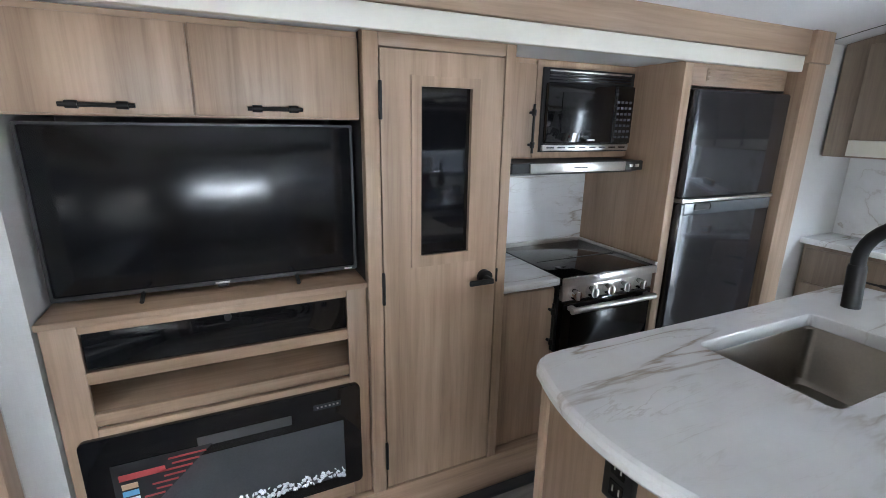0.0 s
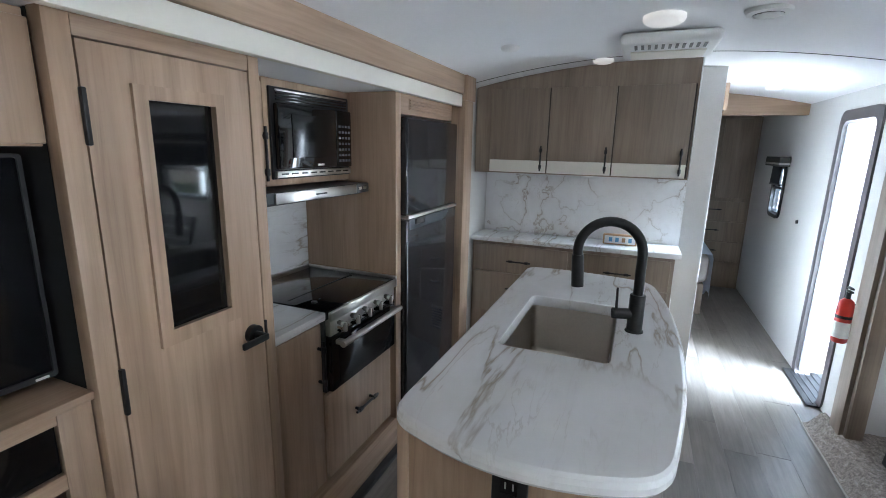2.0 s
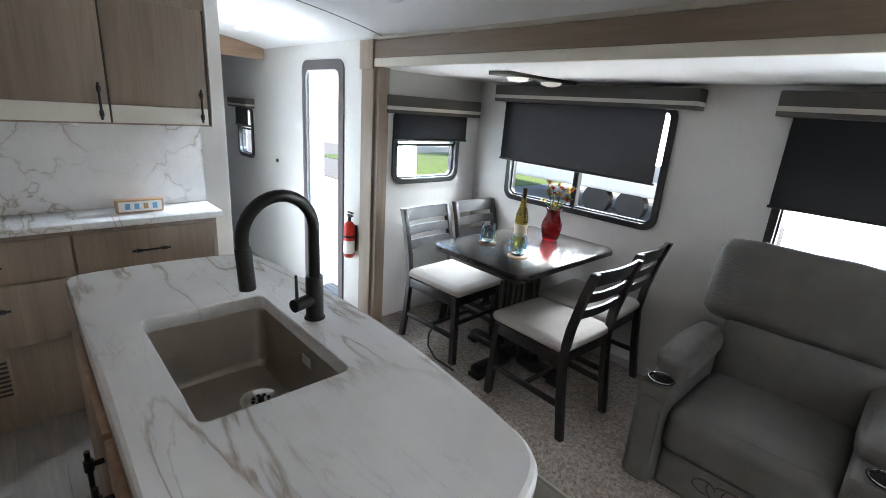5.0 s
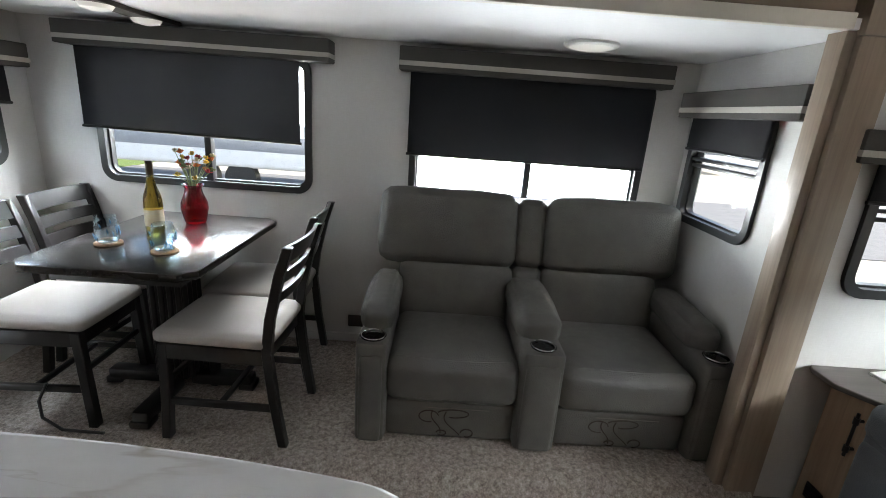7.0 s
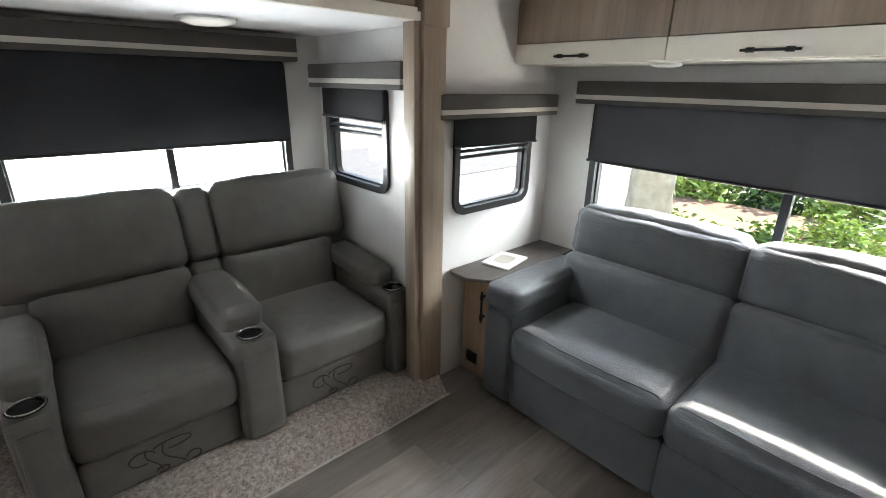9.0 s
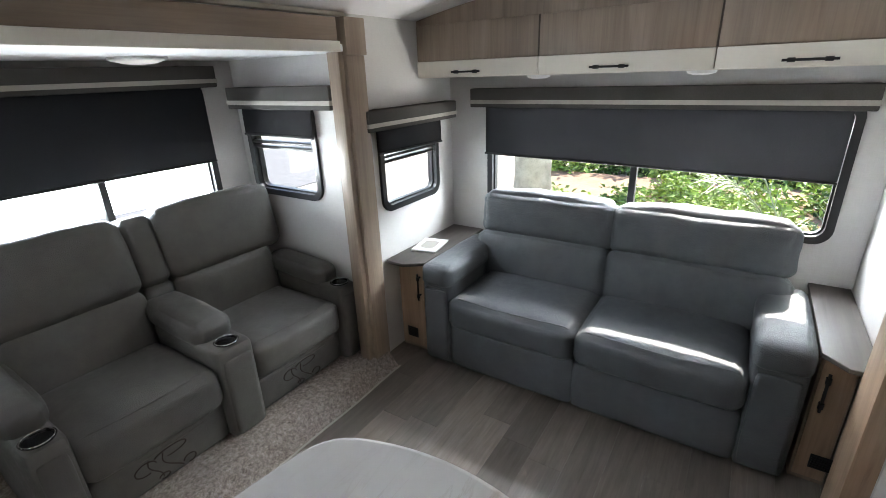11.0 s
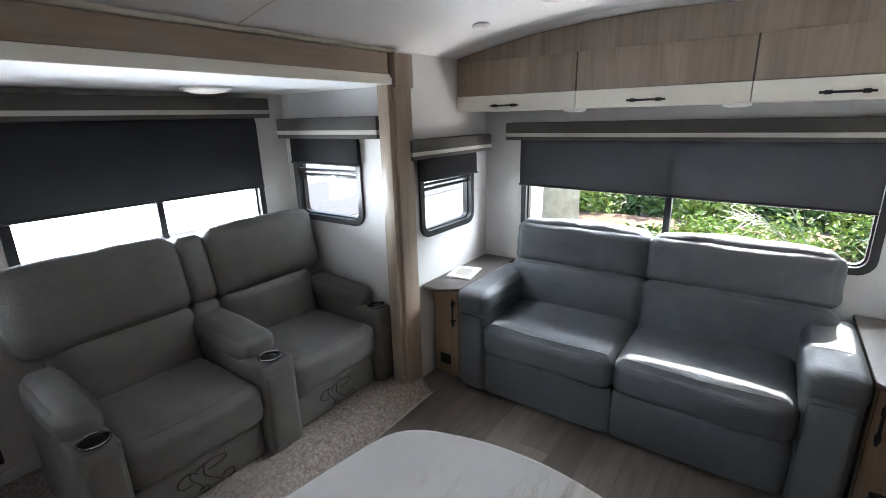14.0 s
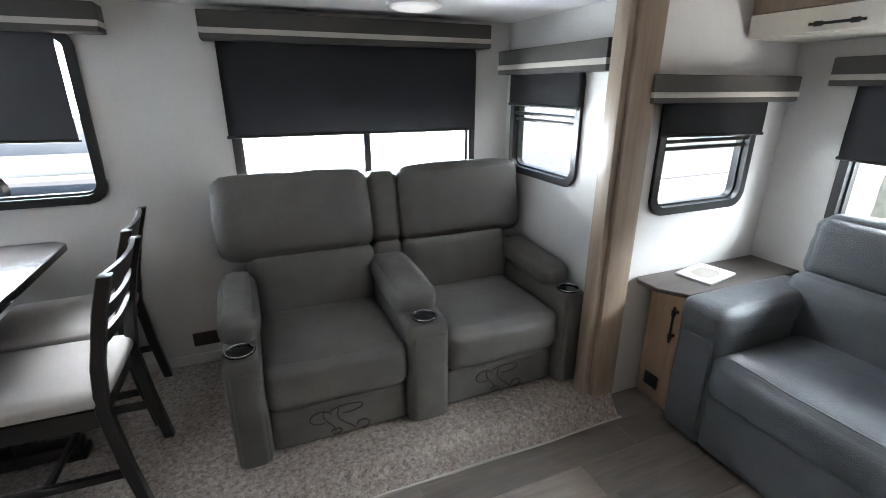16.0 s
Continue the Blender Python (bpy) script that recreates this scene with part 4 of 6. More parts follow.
# ---- things: end counter and hallway ----
def end_counter():
    u = thing("overhead_cabinet", (3.34, 1.43, 1.35), "oak-look overhead cabinet with three doors and a cream lower band", "cabinet")
    bm = bmesh.new()
    n = 12
    prev = None
    for i in range(n + 1):
        y = 0.833 + i * (2.085 - 0.833) / n
        zt = ceiling_z(y) - 0.004
        cur = [bm.verts.new(p) for p in ((3.2, y, 1.35), (3.499, y, 1.35), (3.499, y, zt), (3.2, y, zt))]
        if prev:
            for k in range(4):
                bm.faces.new((prev[k], prev[(k + 1) % 4], cur[(k + 1) % 4], cur[k]))
        else:
            bm.faces.new(cur)
        prev = cur
    bm.faces.new(prev)
    part("body", bm, CABWOOD, u)
    part("end_edge", box(3.192, 3.2, 0.829, 0.836, 1.35, ceiling_z(0.83) - 0.006, 0.001), WHITE, u)
    ys = (0.85, 1.242, 1.618, 1.985)
    for a, b in zip(ys, ys[1:]):
        d = part("door", box(3.184, 3.199, a + 0.004, b - 0.004, 1.434, 1.86, 0.002), CABWOOD, u)
        part("band", box(3.184, 3.199, a + 0.004, b - 0.004, 1.358, 1.432, 0.002), CREAM, d, "cream lower band")
        part("edge_strip", box(3.183, 3.1995, a - 0.0035, a + 0.0035, 1.36, 1.86, 0.001), GREY_LINE, d)
        bar_handle(d, (3.184, a + 0.035, 1.37), (3.184, a + 0.035, 1.52), (-0.024, 0, 0), 0.005)
    single("under_cabinet_light", lathe((3.33, 1.38, 1.335), [(0.03, 0.0), (0.036, 0.006), (0.036, 0.0149)], 20), WHITE, "round white light under the cabinet", "light")
    structure("backsplash", box(3.488, 3.4995, 0.81, 2.09, 0.925, 1.35, 0.001), MARBLE, "white marble-look backsplash above the end counter", "backsplash")
    single("end_counter_top", slab("z", [(3.2, 0.84), (3.215, 0.81), (3.487, 0.81), (3.487, 2.095), (3.2, 2.095)], 0.893, 0.925, 0.005), MARBLE, "white marble-look worktop on the end cabinet", "worktop")
    c = thing("end_cabinet", (3.36, 1.45, 0.0), "oak-look end cabinet with drawers and a floor vent", "cabinet")
    part("body", box(3.235, 3.487, 0.84, 2.09, 0.0, 0.892, 0.002), CABWOOD, c)
    for y0, y1 in ((0.86, 1.44), (1.45, 2.07)):
        for z0, z1 in ((0.69, 0.87), (0.4, 0.68)):
            d = part("drawer", box(3.218, 3.234, y0, y1, z0, z1, 0.003), CABWOOD, c)
            bar_handle(d, (3.218, (y0 + y1) / 2 - 0.08, z1 - 0.1), (3.218, (y0 + y1) / 2 + 0.08, z1 - 0.1), (-0.024, 0, 0), 0.005)
    v = part("vent", box(3.226, 3.2345, 1.72, 1.92, 0.17, 0.36, 0.002), CABWOOD, c)
    for k in range(8):
        part("vent_slat", box(3.219, 3.2265, 1.73, 1.91, 0.18 + k * 0.022, 0.19 + k * 0.022, 0.001), BLACKP, v)
    w = thing("wall_outlet", (3.21, 0.84, 0.55), "white outlet on the side of the end cabinet", "outlet")
    part("plate", box(3.28, 3.36, 0.83, 0.8395, 0.5, 0.62, 0.003), WHITE, w)
    s = thing("welcome_sign", (3.36, 1.16, 0.925), "small wooden sign block on the end counter", "sign")
    part("frame", box(3.32, 3.365, 1.055, 1.255, 0.926, 0.99, 0.004), plain("honey_wood", (0.5, 0.3, 0.16), 0.5, vary=0.15), s)
    part("face", box(3.3165, 3.3195, 1.065, 1.245, 0.934, 0.982, 0.001), PAPER, s)
    for k in range(4):
        part("letter_bar", box(3.3145, 3.3162, 1.085 + k * 0.038, 1.105 + k * 0.038, 0.945, 0.972, 0), BLUE if k != 1 else CORK, s)


GREY_LINE = plain("dark_gap_line", (0.06, 0.045, 0.035), 0.7)
end_counter()


def hallway():
    e = thing("fire_extinguisher", (3.325, -0.03, 0.52), "red fire extinguisher strapped to the wall beside the door", "extinguisher")
    part("cylinder", lathe((3.325, -0.02, 0.5), [(0.03, 0.0), (0.038, 0.012), (0.038, 0.2), (0.03, 0.235), (0.014, 0.25)], 24), RED, e)
    part("label_band", lathe((3.325, -0.02, 0.53), [(0.0386, 0.0), (0.0386, 0.09)], 24), PAPER, e, "white printed label")
    part("strap", lathe((3.325, -0.02, 0.64), [(0.0388, 0.0), (0.0388, 0.016)], 24), BLACKP, e)
    bm = cyl((3.325, -0.02, 0.75), (3.325, -0.02, 0.785), 0.012, n=12)
    put_box(bm, 3.29, 3.345, -0.03, -0.01, 0.785, 0.795, 0.003)
    put_box(bm, 3.285, 3.34, -0.028, -0.012, 0.805, 0.815, 0.003)
    part("valve", bm, BLACKP, e)
    part("bracket", box(3.305, 3.345, WALL_S + 0.001, -0.055, 0.54, 0.72, 0.002), BLACKP, e)
    single("wall_switch", cyl((4.55, WALL_S + 0.001, 1.0), (4.55, WALL_S + 0.014, 1.0), 0.014, n=16), BLACKP, "small round black wall fitting", "switch")
    pk = thing("pocket_door", (4.3, 0.66, 0.0), "white-edged sliding door at the bedroom opening", "door")
    part("leaf", box(4.2, 4.75, 0.645, 0.675, 0.01, 1.86, 0.004), CABWOOD, pk)
    part("edge", box(4.19, 4.199, 0.643, 0.677, 0.01, 1.86, 0.002), WHITE, pk)
    for z in (0.95, 1.2, 1.35):
        part("latch", box(4.185, 4.192, 0.652, 0.668, z, z + 0.05, 0.002), STEEL, pk)
    b = thing("bed", (5.6, 1.3, 0.0), "bed with a pale blue-grey coverlet hanging over its side", "bed")
    part("base", box(5.05, 6.3, 0.42, 1.9, 0.0, 0.3, 0.01), CABWOOD, b)
    part("mattress", cushion(5.02, 6.3, 0.4, 1.9, 0.3, 0.58, 0.06, 0.01), SEATFAB, b)
    bm = bmesh.new()
    g = []
    for j in range(13):
        f = j / 12
        row = []
        for i in range(17):
            x = 4.99 + i * 0.06
            drop = max(0.0, f - 0.35) / 0.65
            row.append(bm.verts.new((x - 0.02 * math.sin(i * 1.3) * drop, 0.62 - 0.24 * min(1, f / 0.35) - 0.012 * math.sin(i * 1.9) * drop, 0.60 - 0.42 * drop + 0.05 * drop * math.sin(i * 0.8))))
        g.append(row)
    for a, c in zip(g, g[1:]):
        for i in range(16):
            bm.faces.new((a[i], a[i + 1], c[i + 1], c[i]))
    part("coverlet", bm, plain("pale_blue_coverlet", (0.6, 0.66, 0.74), 0.9, vary=0.06, bumps=0.2), b)
    w = thing("wardrobe", (6.4, 0.3, 0.0), "dark wood bedroom wardrobe with drawers", "wardrobe")
    part("body", box(6.2, 6.49, -0.06, 0.62, 0.0, 1.9, 0.003), CABWOOD, w)
    for k in range(4):
        d = part("drawer", box(6.183, 6.199, -0.04, 0.6, 0.08 + k * 0.23, 0.29 + k * 0.23, 0.003), CABWOOD, w)
        bar_handle(d, (6.183, 0.2, 0.2 + k * 0.23), (6.183, 0.38, 0.2 + k * 0.23), (-0.022, 0, 0), 0.005)
    for y0, y1 in ((-0.04, 0.278), (0.282, 0.6)):
        part("door", box(6.183, 6.199, y0, y1, 1.02, 1.86, 0.003), CABWOOD, w)


hallway()


# ---- things: island ----
def island():
    outline = []
    # kitchen side is straight, the other three sides bow out
    def arc(a, b, bow, n=14):
        a, b = Vector(a), Vector(b)
        d = b - a
        nrm = Vector((d.y, -d.x)).normalized()
        return [a + d * (i / n) + nrm * bow * (1 - (2 * i / n - 1) ** 2) for i in range(n + 1)]
    corners = [((2.345, 1.545), (1.095, 1.545), 0.0), ((1.016, 1.468), (1.014, 1.075), 0.038), ((1.092, 1.0), (2.27, 1.0), 0.055), ((2.35, 1.05), (2.385, 1.50), 0.02)]
    segs = []
    for a, b, bow in corners:
        s = arc(a, b, bow)
        segs.append(s)
    # order runs along +y side towards the rear, round the tip, back along the other side
    for k, s in enumerate(segs):
        outline += [(p.x + 0.008, p.y - 0.024) for p in s]
        nxt = segs[(k + 1) % 4][0]
        e = s[-1]
        d0 = (s[-1] - s[-2]).normalized()
        corner = e + d0 * (nxt - e).length * 0.55
        for f in (0.25, 0.5, 0.75):
            outline.append(tuple((1 - f) ** 2 * e + 2 * f * (1 - f) * corner + f * f * nxt + Vector((0.008, -0.024))))
    top_z, low = 0.965, 0.927
    sink_o = rounded(1.468, 1.955, 1.108, 1.408, 0.022, 4)
    t = thing("island_worktop", (1.7, 1.25, low), "white marble-look island worktop with rounded corners and a sink cut-out", "worktop")
    # top as an outline with a hole, bridged by ray order round the sink's centre
    cx, cy = 1.71, 1.258
    bm = bmesh.new()
    def resample(o, n=96):
        res = []
        for i in range(n):
            a = 2 * math.pi * i / n
            dx, dy = math.cos(a), math.sin(a)
            best = 0
            for (x0, y0), (x1, y1) in zip(o, o[1:] + o[:1]):
                ex, ey = x1 - x0, y1 - y0
                den = dx * ey - dy * ex
                if abs(den) < 1e-9:
                    continue
                s = ((x0 - cx) * ey - (y0 - cy) * ex) / den
                u = ((x0 - cx) * dy - (y0 - cy) * dx) / den
                if -1e-6 <= u <= 1 + 1e-6 and s > best:
                    best = s
            res.append((cx + dx * best, cy + dy * best))
        return res
    n = 240
    so = resample(sink_o, n)
    oo = resample(outline, n)
    def inset(o, k):
        return [(x + (cx - x) * k / max(0.01, math.hypot(x - cx, y - cy)), y + (cy - y) * k / max(0.01, math.hypot(x - cx, y - cy))) for x, y in o]
    loops = [(so, low), (so, top_z - 0.003), (inset(so, -0.003), top_z), (inset(oo, 0.014), top_z), (inset(oo, 0.005), top_z - 0.004), (oo, top_z - 0.013), (oo, low + 0.012), (inset(oo, 0.01), low), (so, low)]
    vs = [[bm.verts.new((x, y, z)) for x, y in o] for o, z in loops]
    for a, b in zip(vs, vs[1:]):
        for i in range(n):
            bm.faces.new((a[i], a[(i + 1) % n], b[(i + 1) % n], b[i]))
    bmesh.ops.remove_doubles(bm, verts=bm.verts, dist=1e-5)
    part("worktop", bm, MARBLE, t, "", False)
    b = thing("island_cabinet", (1.7, 1.25, 0.0), "oak-look kitchen island cabinet", "cabinet")
    part("body", box(1.115, 2.25, 1.06, 1.50, 0.0, 0.60, 0.003), WOOD_Z, b)
    part("end_panel", box(1.10, 1.114, 1.045, 1.515, 0.0, 0.926, 0.003), WOOD_Z, b)
    part("end_panel", box(2.251, 2.265, 1.045, 1.515, 0.0, 0.926, 0.003), WOOD_Z, b)
    part("front_panel", box(1.115, 2.25, 1.50, 1.514, 0.0, 0.926, 0.002), WOOD_Z, b)
    part("back_panel", box(1.115, 2.25, 1.046, 1.06, 0.0, 0.926, 0.002), WOOD_Z, b)
    part("corner_trim", box(1.088, 1.0995, 1.496, 1.522, 0.0, 0.926, 0.003), WOOD_Z, b)
    part("corner_trim", box(1.088, 1.0995, 1.038, 1.064, 0.0, 0.926, 0.003), WOOD_Z, b)
    for x0, x1 in ((1.14, 1.67), (1.69, 2.23)):
        d = part("door", box(x0, x1, 1.514, 1.53, 0.06, 0.86, 0.003), WOOD_Z, b)
        bar_handle(d, (x1 - 0.05 if x0 < 1.5 else x0 + 0.05, 1.53, 0.6), (x1 - 0.05 if x0 < 1.5 else x0 + 0.05, 1.53, 0.8), (0, 0.026, 0))
    o = thing("outlet", (1.095, 1.265, 0.82), "black double outlet on the island end", "outlet")
    part("plate", box(1.084, 1.0995, 1.228, 1.302, 0.755, 0.875, 0.004), BLACKM, o)
    for z in (0.79, 0.84):
        s = part("socket", box(1.0825, 1.0842, 1.248, 1.282, z - 0.018, z + 0.018, 0.0), BLACKG, o)
        bm = box(1.0815, 1.0824, 1.255, 1.258, z - 0.007, z + 0.008, 0)
        put_box(bm, 1.0815, 1.0824, 1.271, 1.274, z - 0.006, z + 0.008)
        part("slot", bm, STRIPE, s)
    # undermount sink
    s = thing("kitchen_sink", (1.71, 1.258, 0.75), "deep brushed steel undermount sink with a round drain", "sink")
    bm = bmesh.new()
    lp = [(rounded(1.464, 1.959, 1.104, 1.412, 0.03, 4), 0.926), (rounded(1.468, 1.955, 1.108, 1.408, 0.03, 4), 0.92), (rounded(1.472, 1.951, 1.112, 1.404, 0.03, 4), 0.765), (rounded(1.482, 1.941, 1.122, 1.394, 0.03, 4), 0.75)]
    vv = [[bm.verts.new((x, y, z)) for x, y in o] for o, z in lp]
    for a, c in zip(vv, vv[1:]):
        for i in range(len(a)):
            bm.faces.new((a[i], a[(i + 1) % len(a)], c[(i + 1) % len(a)], c[i]))
    mid = bm.verts.new((1.74, 1.258, 0.742))
    last = vv[-1]
    for i in range(len(last)):
        bm.faces.new((last[i], last[(i + 1) % len(last)], mid))
    bmesh.ops.solidify(bm, geom=bm.faces[:], thickness=-0.0015)
    part("bowl", bm, SINKM, s)
    dr = part("drain", lathe((1.775, 1.19, 0.7475), [(0.052, 0.0), (0.052, 0.004), (0.042, 0.006), (0.034, 0.0015), (0.0, 0.001)], 28), CHROME, s, "chrome drain")
    bm = bmesh.new()
    for k in range(8):
        a = k * math.pi / 4
        put_cyl(bm, (1.775 + 0.02 * math.cos(a), 1.19 + 0.02 * math.sin(a), 0.7495), (1.775 + 0.02 * math.cos(a), 1.19 + 0.02 * math.sin(a), 0.7505), 0.005, n=8)
    put_cyl(bm, (1.775, 1.19, 0.749), (1.775, 1.19, 0.7545), 0.008, n=12)
    part("strainer_holes", bm, BLACKP, dr)
    part("maker_label", box(1.645, 1.685, 1.1135, 1.1155, 0.878, 0.902, 0), PAPER, s, "small white label")
    # gooseneck tap
    f = thing("kitchen_faucet", (1.735, 1.054, 0.965), "matt black gooseneck faucet with a side lever", "faucet")
    fx, fy, z0 = 1.735, 1.054, 0.9655
    part("base", lathe((fx, fy, z0), [(0.027, 0.0), (0.026, 0.004), (0.0225, 0.006), (0.0225, 0.115), (0.021, 0.117)], 24), BLACKM, f)
    pts = [(fx, fy, z0 + 0.11), (fx, fy, z0 + 0.2)]
    R = 0.092
    for k in range(0, 19):
        a = radians(180 - k * 10.5)
        pts.append((fx - 0.12 * (R + R * math.cos(a)), fy + 0.99 * (R + R * math.cos(a)), z0 + 0.24 + R * math.sin(a)))
    part("spout", tube(pts, 0.0145, 16), BLACKM, f)
    e0, e1 = Vector(pts[-1]), Vector(pts[-1]) + (Vector(pts[-1]) - Vector(pts[-2])).normalized() * 0.1
    part("spray_head", tube([e0, e0.lerp(e1, 0.08), e1], [0.0165, 0.018, 0.0185], 16), BLACKM, f)
    lv = part("lever_hub", cyl((fx - 0.004, fy + 0.015, z0 + 0.055), (fx - 0.02, fy + 0.066, z0 + 0.055), 0.0165, n=20), BLACKM, f)
    part("lever", tube([(fx - 0.017, fy + 0.056, z0 + 0.065), (fx - 0.018, fy + 0.058, z0 + 0.135)], [0.0045, 0.0035], 8), BLACKM, lv)


island()


# ---- things: dinette ----
def dinette():
    t = thing("dining_table", (2.19, -0.45, DECK), "dark espresso wooden dining table with clipped corners and a pedestal", "table")
    x0, x1, y0, y1, c = 1.868, 2.505, -0.885, -0.02, 0.05
    o = [(x0 + c, y0), (x1 - c, y0), (x1, y0 + c), (x1, y1 - c), (x1 - c, y1), (x0 + c, y1), (x0, y1 - c), (x0, y0 + c)]
    part("tabletop", slab("z", o, 0.785, 0.815, 0.004), ESPRESSO_TOP, t, "espresso wood grain top")
    part("apron", box(1.95, 2.42, -0.8, -0.1, 0.735, 0.784, 0.003), ESPRESSO, t)
    col = part("pedestal", box(2.12, 2.26, -0.53, -0.39, DECK + 0.07, 0.735, 0.008), ESPRESSO, t)
    for k in range(4):
        for d in (-1, 1):
            yy = -0.46 + d * 0.0745
            part("flute", cyl((2.135 + k * 0.037, yy, DECK + 0.075), (2.135 + k * 0.037, yy, 0.73), 0.012, n=10), ESPRESSO, col)
            part("flute", cyl((2.19 + d * 0.0745, -0.515 + k * 0.037, DECK + 0.075), (2.19 + d * 0.0745, -0.515 + k * 0.037, 0.73), 0.012, n=10), ESPRESSO, col)
    for dx, dy in ((1, 0), (-1, 0), (0, 1), (0, -1)):
        bm = bmesh.new()
        if dx:
            put_box(bm, 2.19 + dx * 0.05, 2.19 + dx * 0.33, -0.495, -0.425, DECK + 0.015, DECK + 0.07, 0.012)
            put_box(bm, 2.19 + dx * 0.27, 2.19 + dx * 0.34, -0.5, -0.42, DECK, DECK + 0.03, 0.006)
        else:
            put_box(bm, 2.155, 2.225, -0.46 + dy * 0.05, -0.46 + dy * 0.33, DECK + 0.015, DECK + 0.07, 0.012)
            put_box(bm, 2.15, 2.23, -0.46 + dy * 0.27, -0.46 + dy * 0.34, DECK, DECK + 0.03, 0.006)
        part("foot", bm, ESPRESSO, t)

    # one chair at the origin, facing +x, then set out round the table
    ch = thing("dining_chair", (0, 0, 0), "espresso wooden dining chair with ladder back and pale grey seat", "chair", "chairs round the table")
    h = 0.197
    part("seat", cushion(-0.215, 0.225, -h, h, 0.455, 0.515, 0.028, 0.006), SEATFAB, ch, "pale grey woven seat pad")
    bm = bmesh.new()
    put_box(bm, 0.175, 0.2, -h + 0.02, h - 0.02, 0.39, 0.456, 0.003)
    put_box(bm, -0.2, -0.18, -h + 0.02, h - 0.02, 0.39, 0.456, 0.003)
    put_box(bm, -0.19, 0.19, -h + 0.005, -h + 0.025, 0.39, 0.456, 0.003)
    put_box(bm, -0.19, 0.19, h - 0.025, h - 0.005, 0.39, 0.456, 0.003)
    part("seat_frame", bm, ESPRESSO, ch)
    def leg(pts, w, d):
        bm = bmesh.new()
        rows = [[bm.verts.new((x + sx * d / 2, y + sy * w / 2, z)) for sx, sy in ((-1, -1), (1, -1), (1, 1), (-1, 1))] for x, y, z in pts]
        for a, b in zip(rows, rows[1:]):
            for i in range(4):
                bm.faces.new((a[i], a[(i + 1) % 4], b[(i + 1) % 4], b[i]))
        bm.faces.new(rows[0]), bm.faces.new(rows[-1])
        bmesh.ops.recalc_face_normals(bm, faces=bm.faces)
        bmesh.ops.bevel(bm, geom=bm.edges[:], offset=0.003, segments=1, affect="EDGES")
        return bm
    for s in (-1, 1):
        part("front_leg", leg([(0.205, s * (h - 0.015), 0.0), (0.195, s * (h - 0.02), 0.2), (0.185, s * (h - 0.022), 0.455)], 0.036, 0.036), ESPRESSO, ch)
        part("back_leg", leg([(-0.255, s * (h - 0.016), 0.0), (-0.225, s * (h - 0.018), 0.22), (-0.205, s * (h - 0.018), 0.45), (-0.222, s * (h - 0.018), 0.6), (-0.262, s * (h - 0.018), 0.79), (-0.295, s * (h - 0.018), 0.905)], 0.032, 0.036), ESPRESSO, ch)
        part("stretcher", box(-0.215, 0.19, s * (h - 0.02) - 0.009, s * (h - 0.02) + 0.009, 0.165, 0.195, 0.003), ESPRESSO, ch)
    part("cross_stretcher", box(-0.02, 0.0, -h + 0.02, h - 0.02, 0.17, 0.19, 0.003), ESPRESSO, ch)
    part("front_stretcher", box(0.185, 0.2, -h + 0.02, h - 0.02, 0.26, 0.285, 0.003), ESPRESSO, ch)
    for z0, z1, x in ((0.825, 0.905, -0.283), (0.735, 0.79, -0.257), (0.645, 0.70, -0.236)):
        bm = bmesh.new()
        n = 8
        rows = []
        for i in range(n + 1):
            f = i / n
            y = (-h + 0.03) + f * (2 * h - 0.06)
            bow = -0.018 * (1 - (2 * f - 1) ** 2)
            lean = 0.024 * (z1 - z0) / 0.08
            rows.append([bm.verts.new(p) for p in ((x + bow + lean / 2, y, z0), (x + bow + lean / 2 + 0.014, y, z0), (x + bow - lean / 2 + 0.014, y, z1), (x + bow - lean / 2, y, z1))])
        for a, b in zip(rows, rows[1:]):
            for i in range(4):
                bm.faces.new((a[i], a[(i + 1) % 4], b[(i + 1) % 4], b[i]))
        bm.faces.new(rows[0]), bm.faces.new(rows[-1])
        part("back_slat", bm, ESPRESSO, ch)
    for o in ch.children:
        o.data.transform(Matrix.Diagonal((1, 1, 0.912, 1)))
    copy_thing(ch, pose(1.89, -0.712, DECK, 0, 0, 2))
    copy_thing(ch, pose(2.578, -0.305, DECK, 0, 0, 182))
    copy_thing(ch, pose(2.60, -0.752, DECK, 0, 0, 179))
    ch.matrix_basis = pose(1.845, -0.272, DECK, 0, 0, -2)

    # strap hanging from one chair's rail
    single("chair_strap", tube([(2.52, -0.115, 0.29), (2.55, -0.10, 0.22), (2.54, -0.09, 0.15), (2.46, -0.08, DECK + 0.012), (2.3, -0.08, DECK + 0.008)], 0.006, 8), BLACKP, "black strap hanging from a chair to the carpet", "strap")

    z = 0.8155
    v = thing("flower_vase", (2.2, -0.70, z), "ruby glass vase with dried autumn flowers on the table", "vase")
    part("vase", lathe((2.2, -0.70, z), [(0.04, 0.0), (0.047, 0.01), (0.06, 0.07), (0.058, 0.1), (0.04, 0.145), (0.036, 0.165), (0.048, 0.185), (0.044, 0.185), (0.032, 0.165), (0.036, 0.145), (0.053, 0.1), (0.055, 0.07), (0.042, 0.012)], 32), REDGLASS, v, "ruby red glass vase")
    rng = random.Random(8)
    cols = [plain("yellow_petal", (0.62, 0.4, 0.05), 0.8), plain("orange_petal", (0.6, 0.16, 0.03), 0.8), plain("red_petal", (0.4, 0.03, 0.03), 0.8), plain("cream_petal", (0.62, 0.55, 0.36), 0.8), plain("dry_leaf", (0.13, 0.16, 0.05), 0.8)]
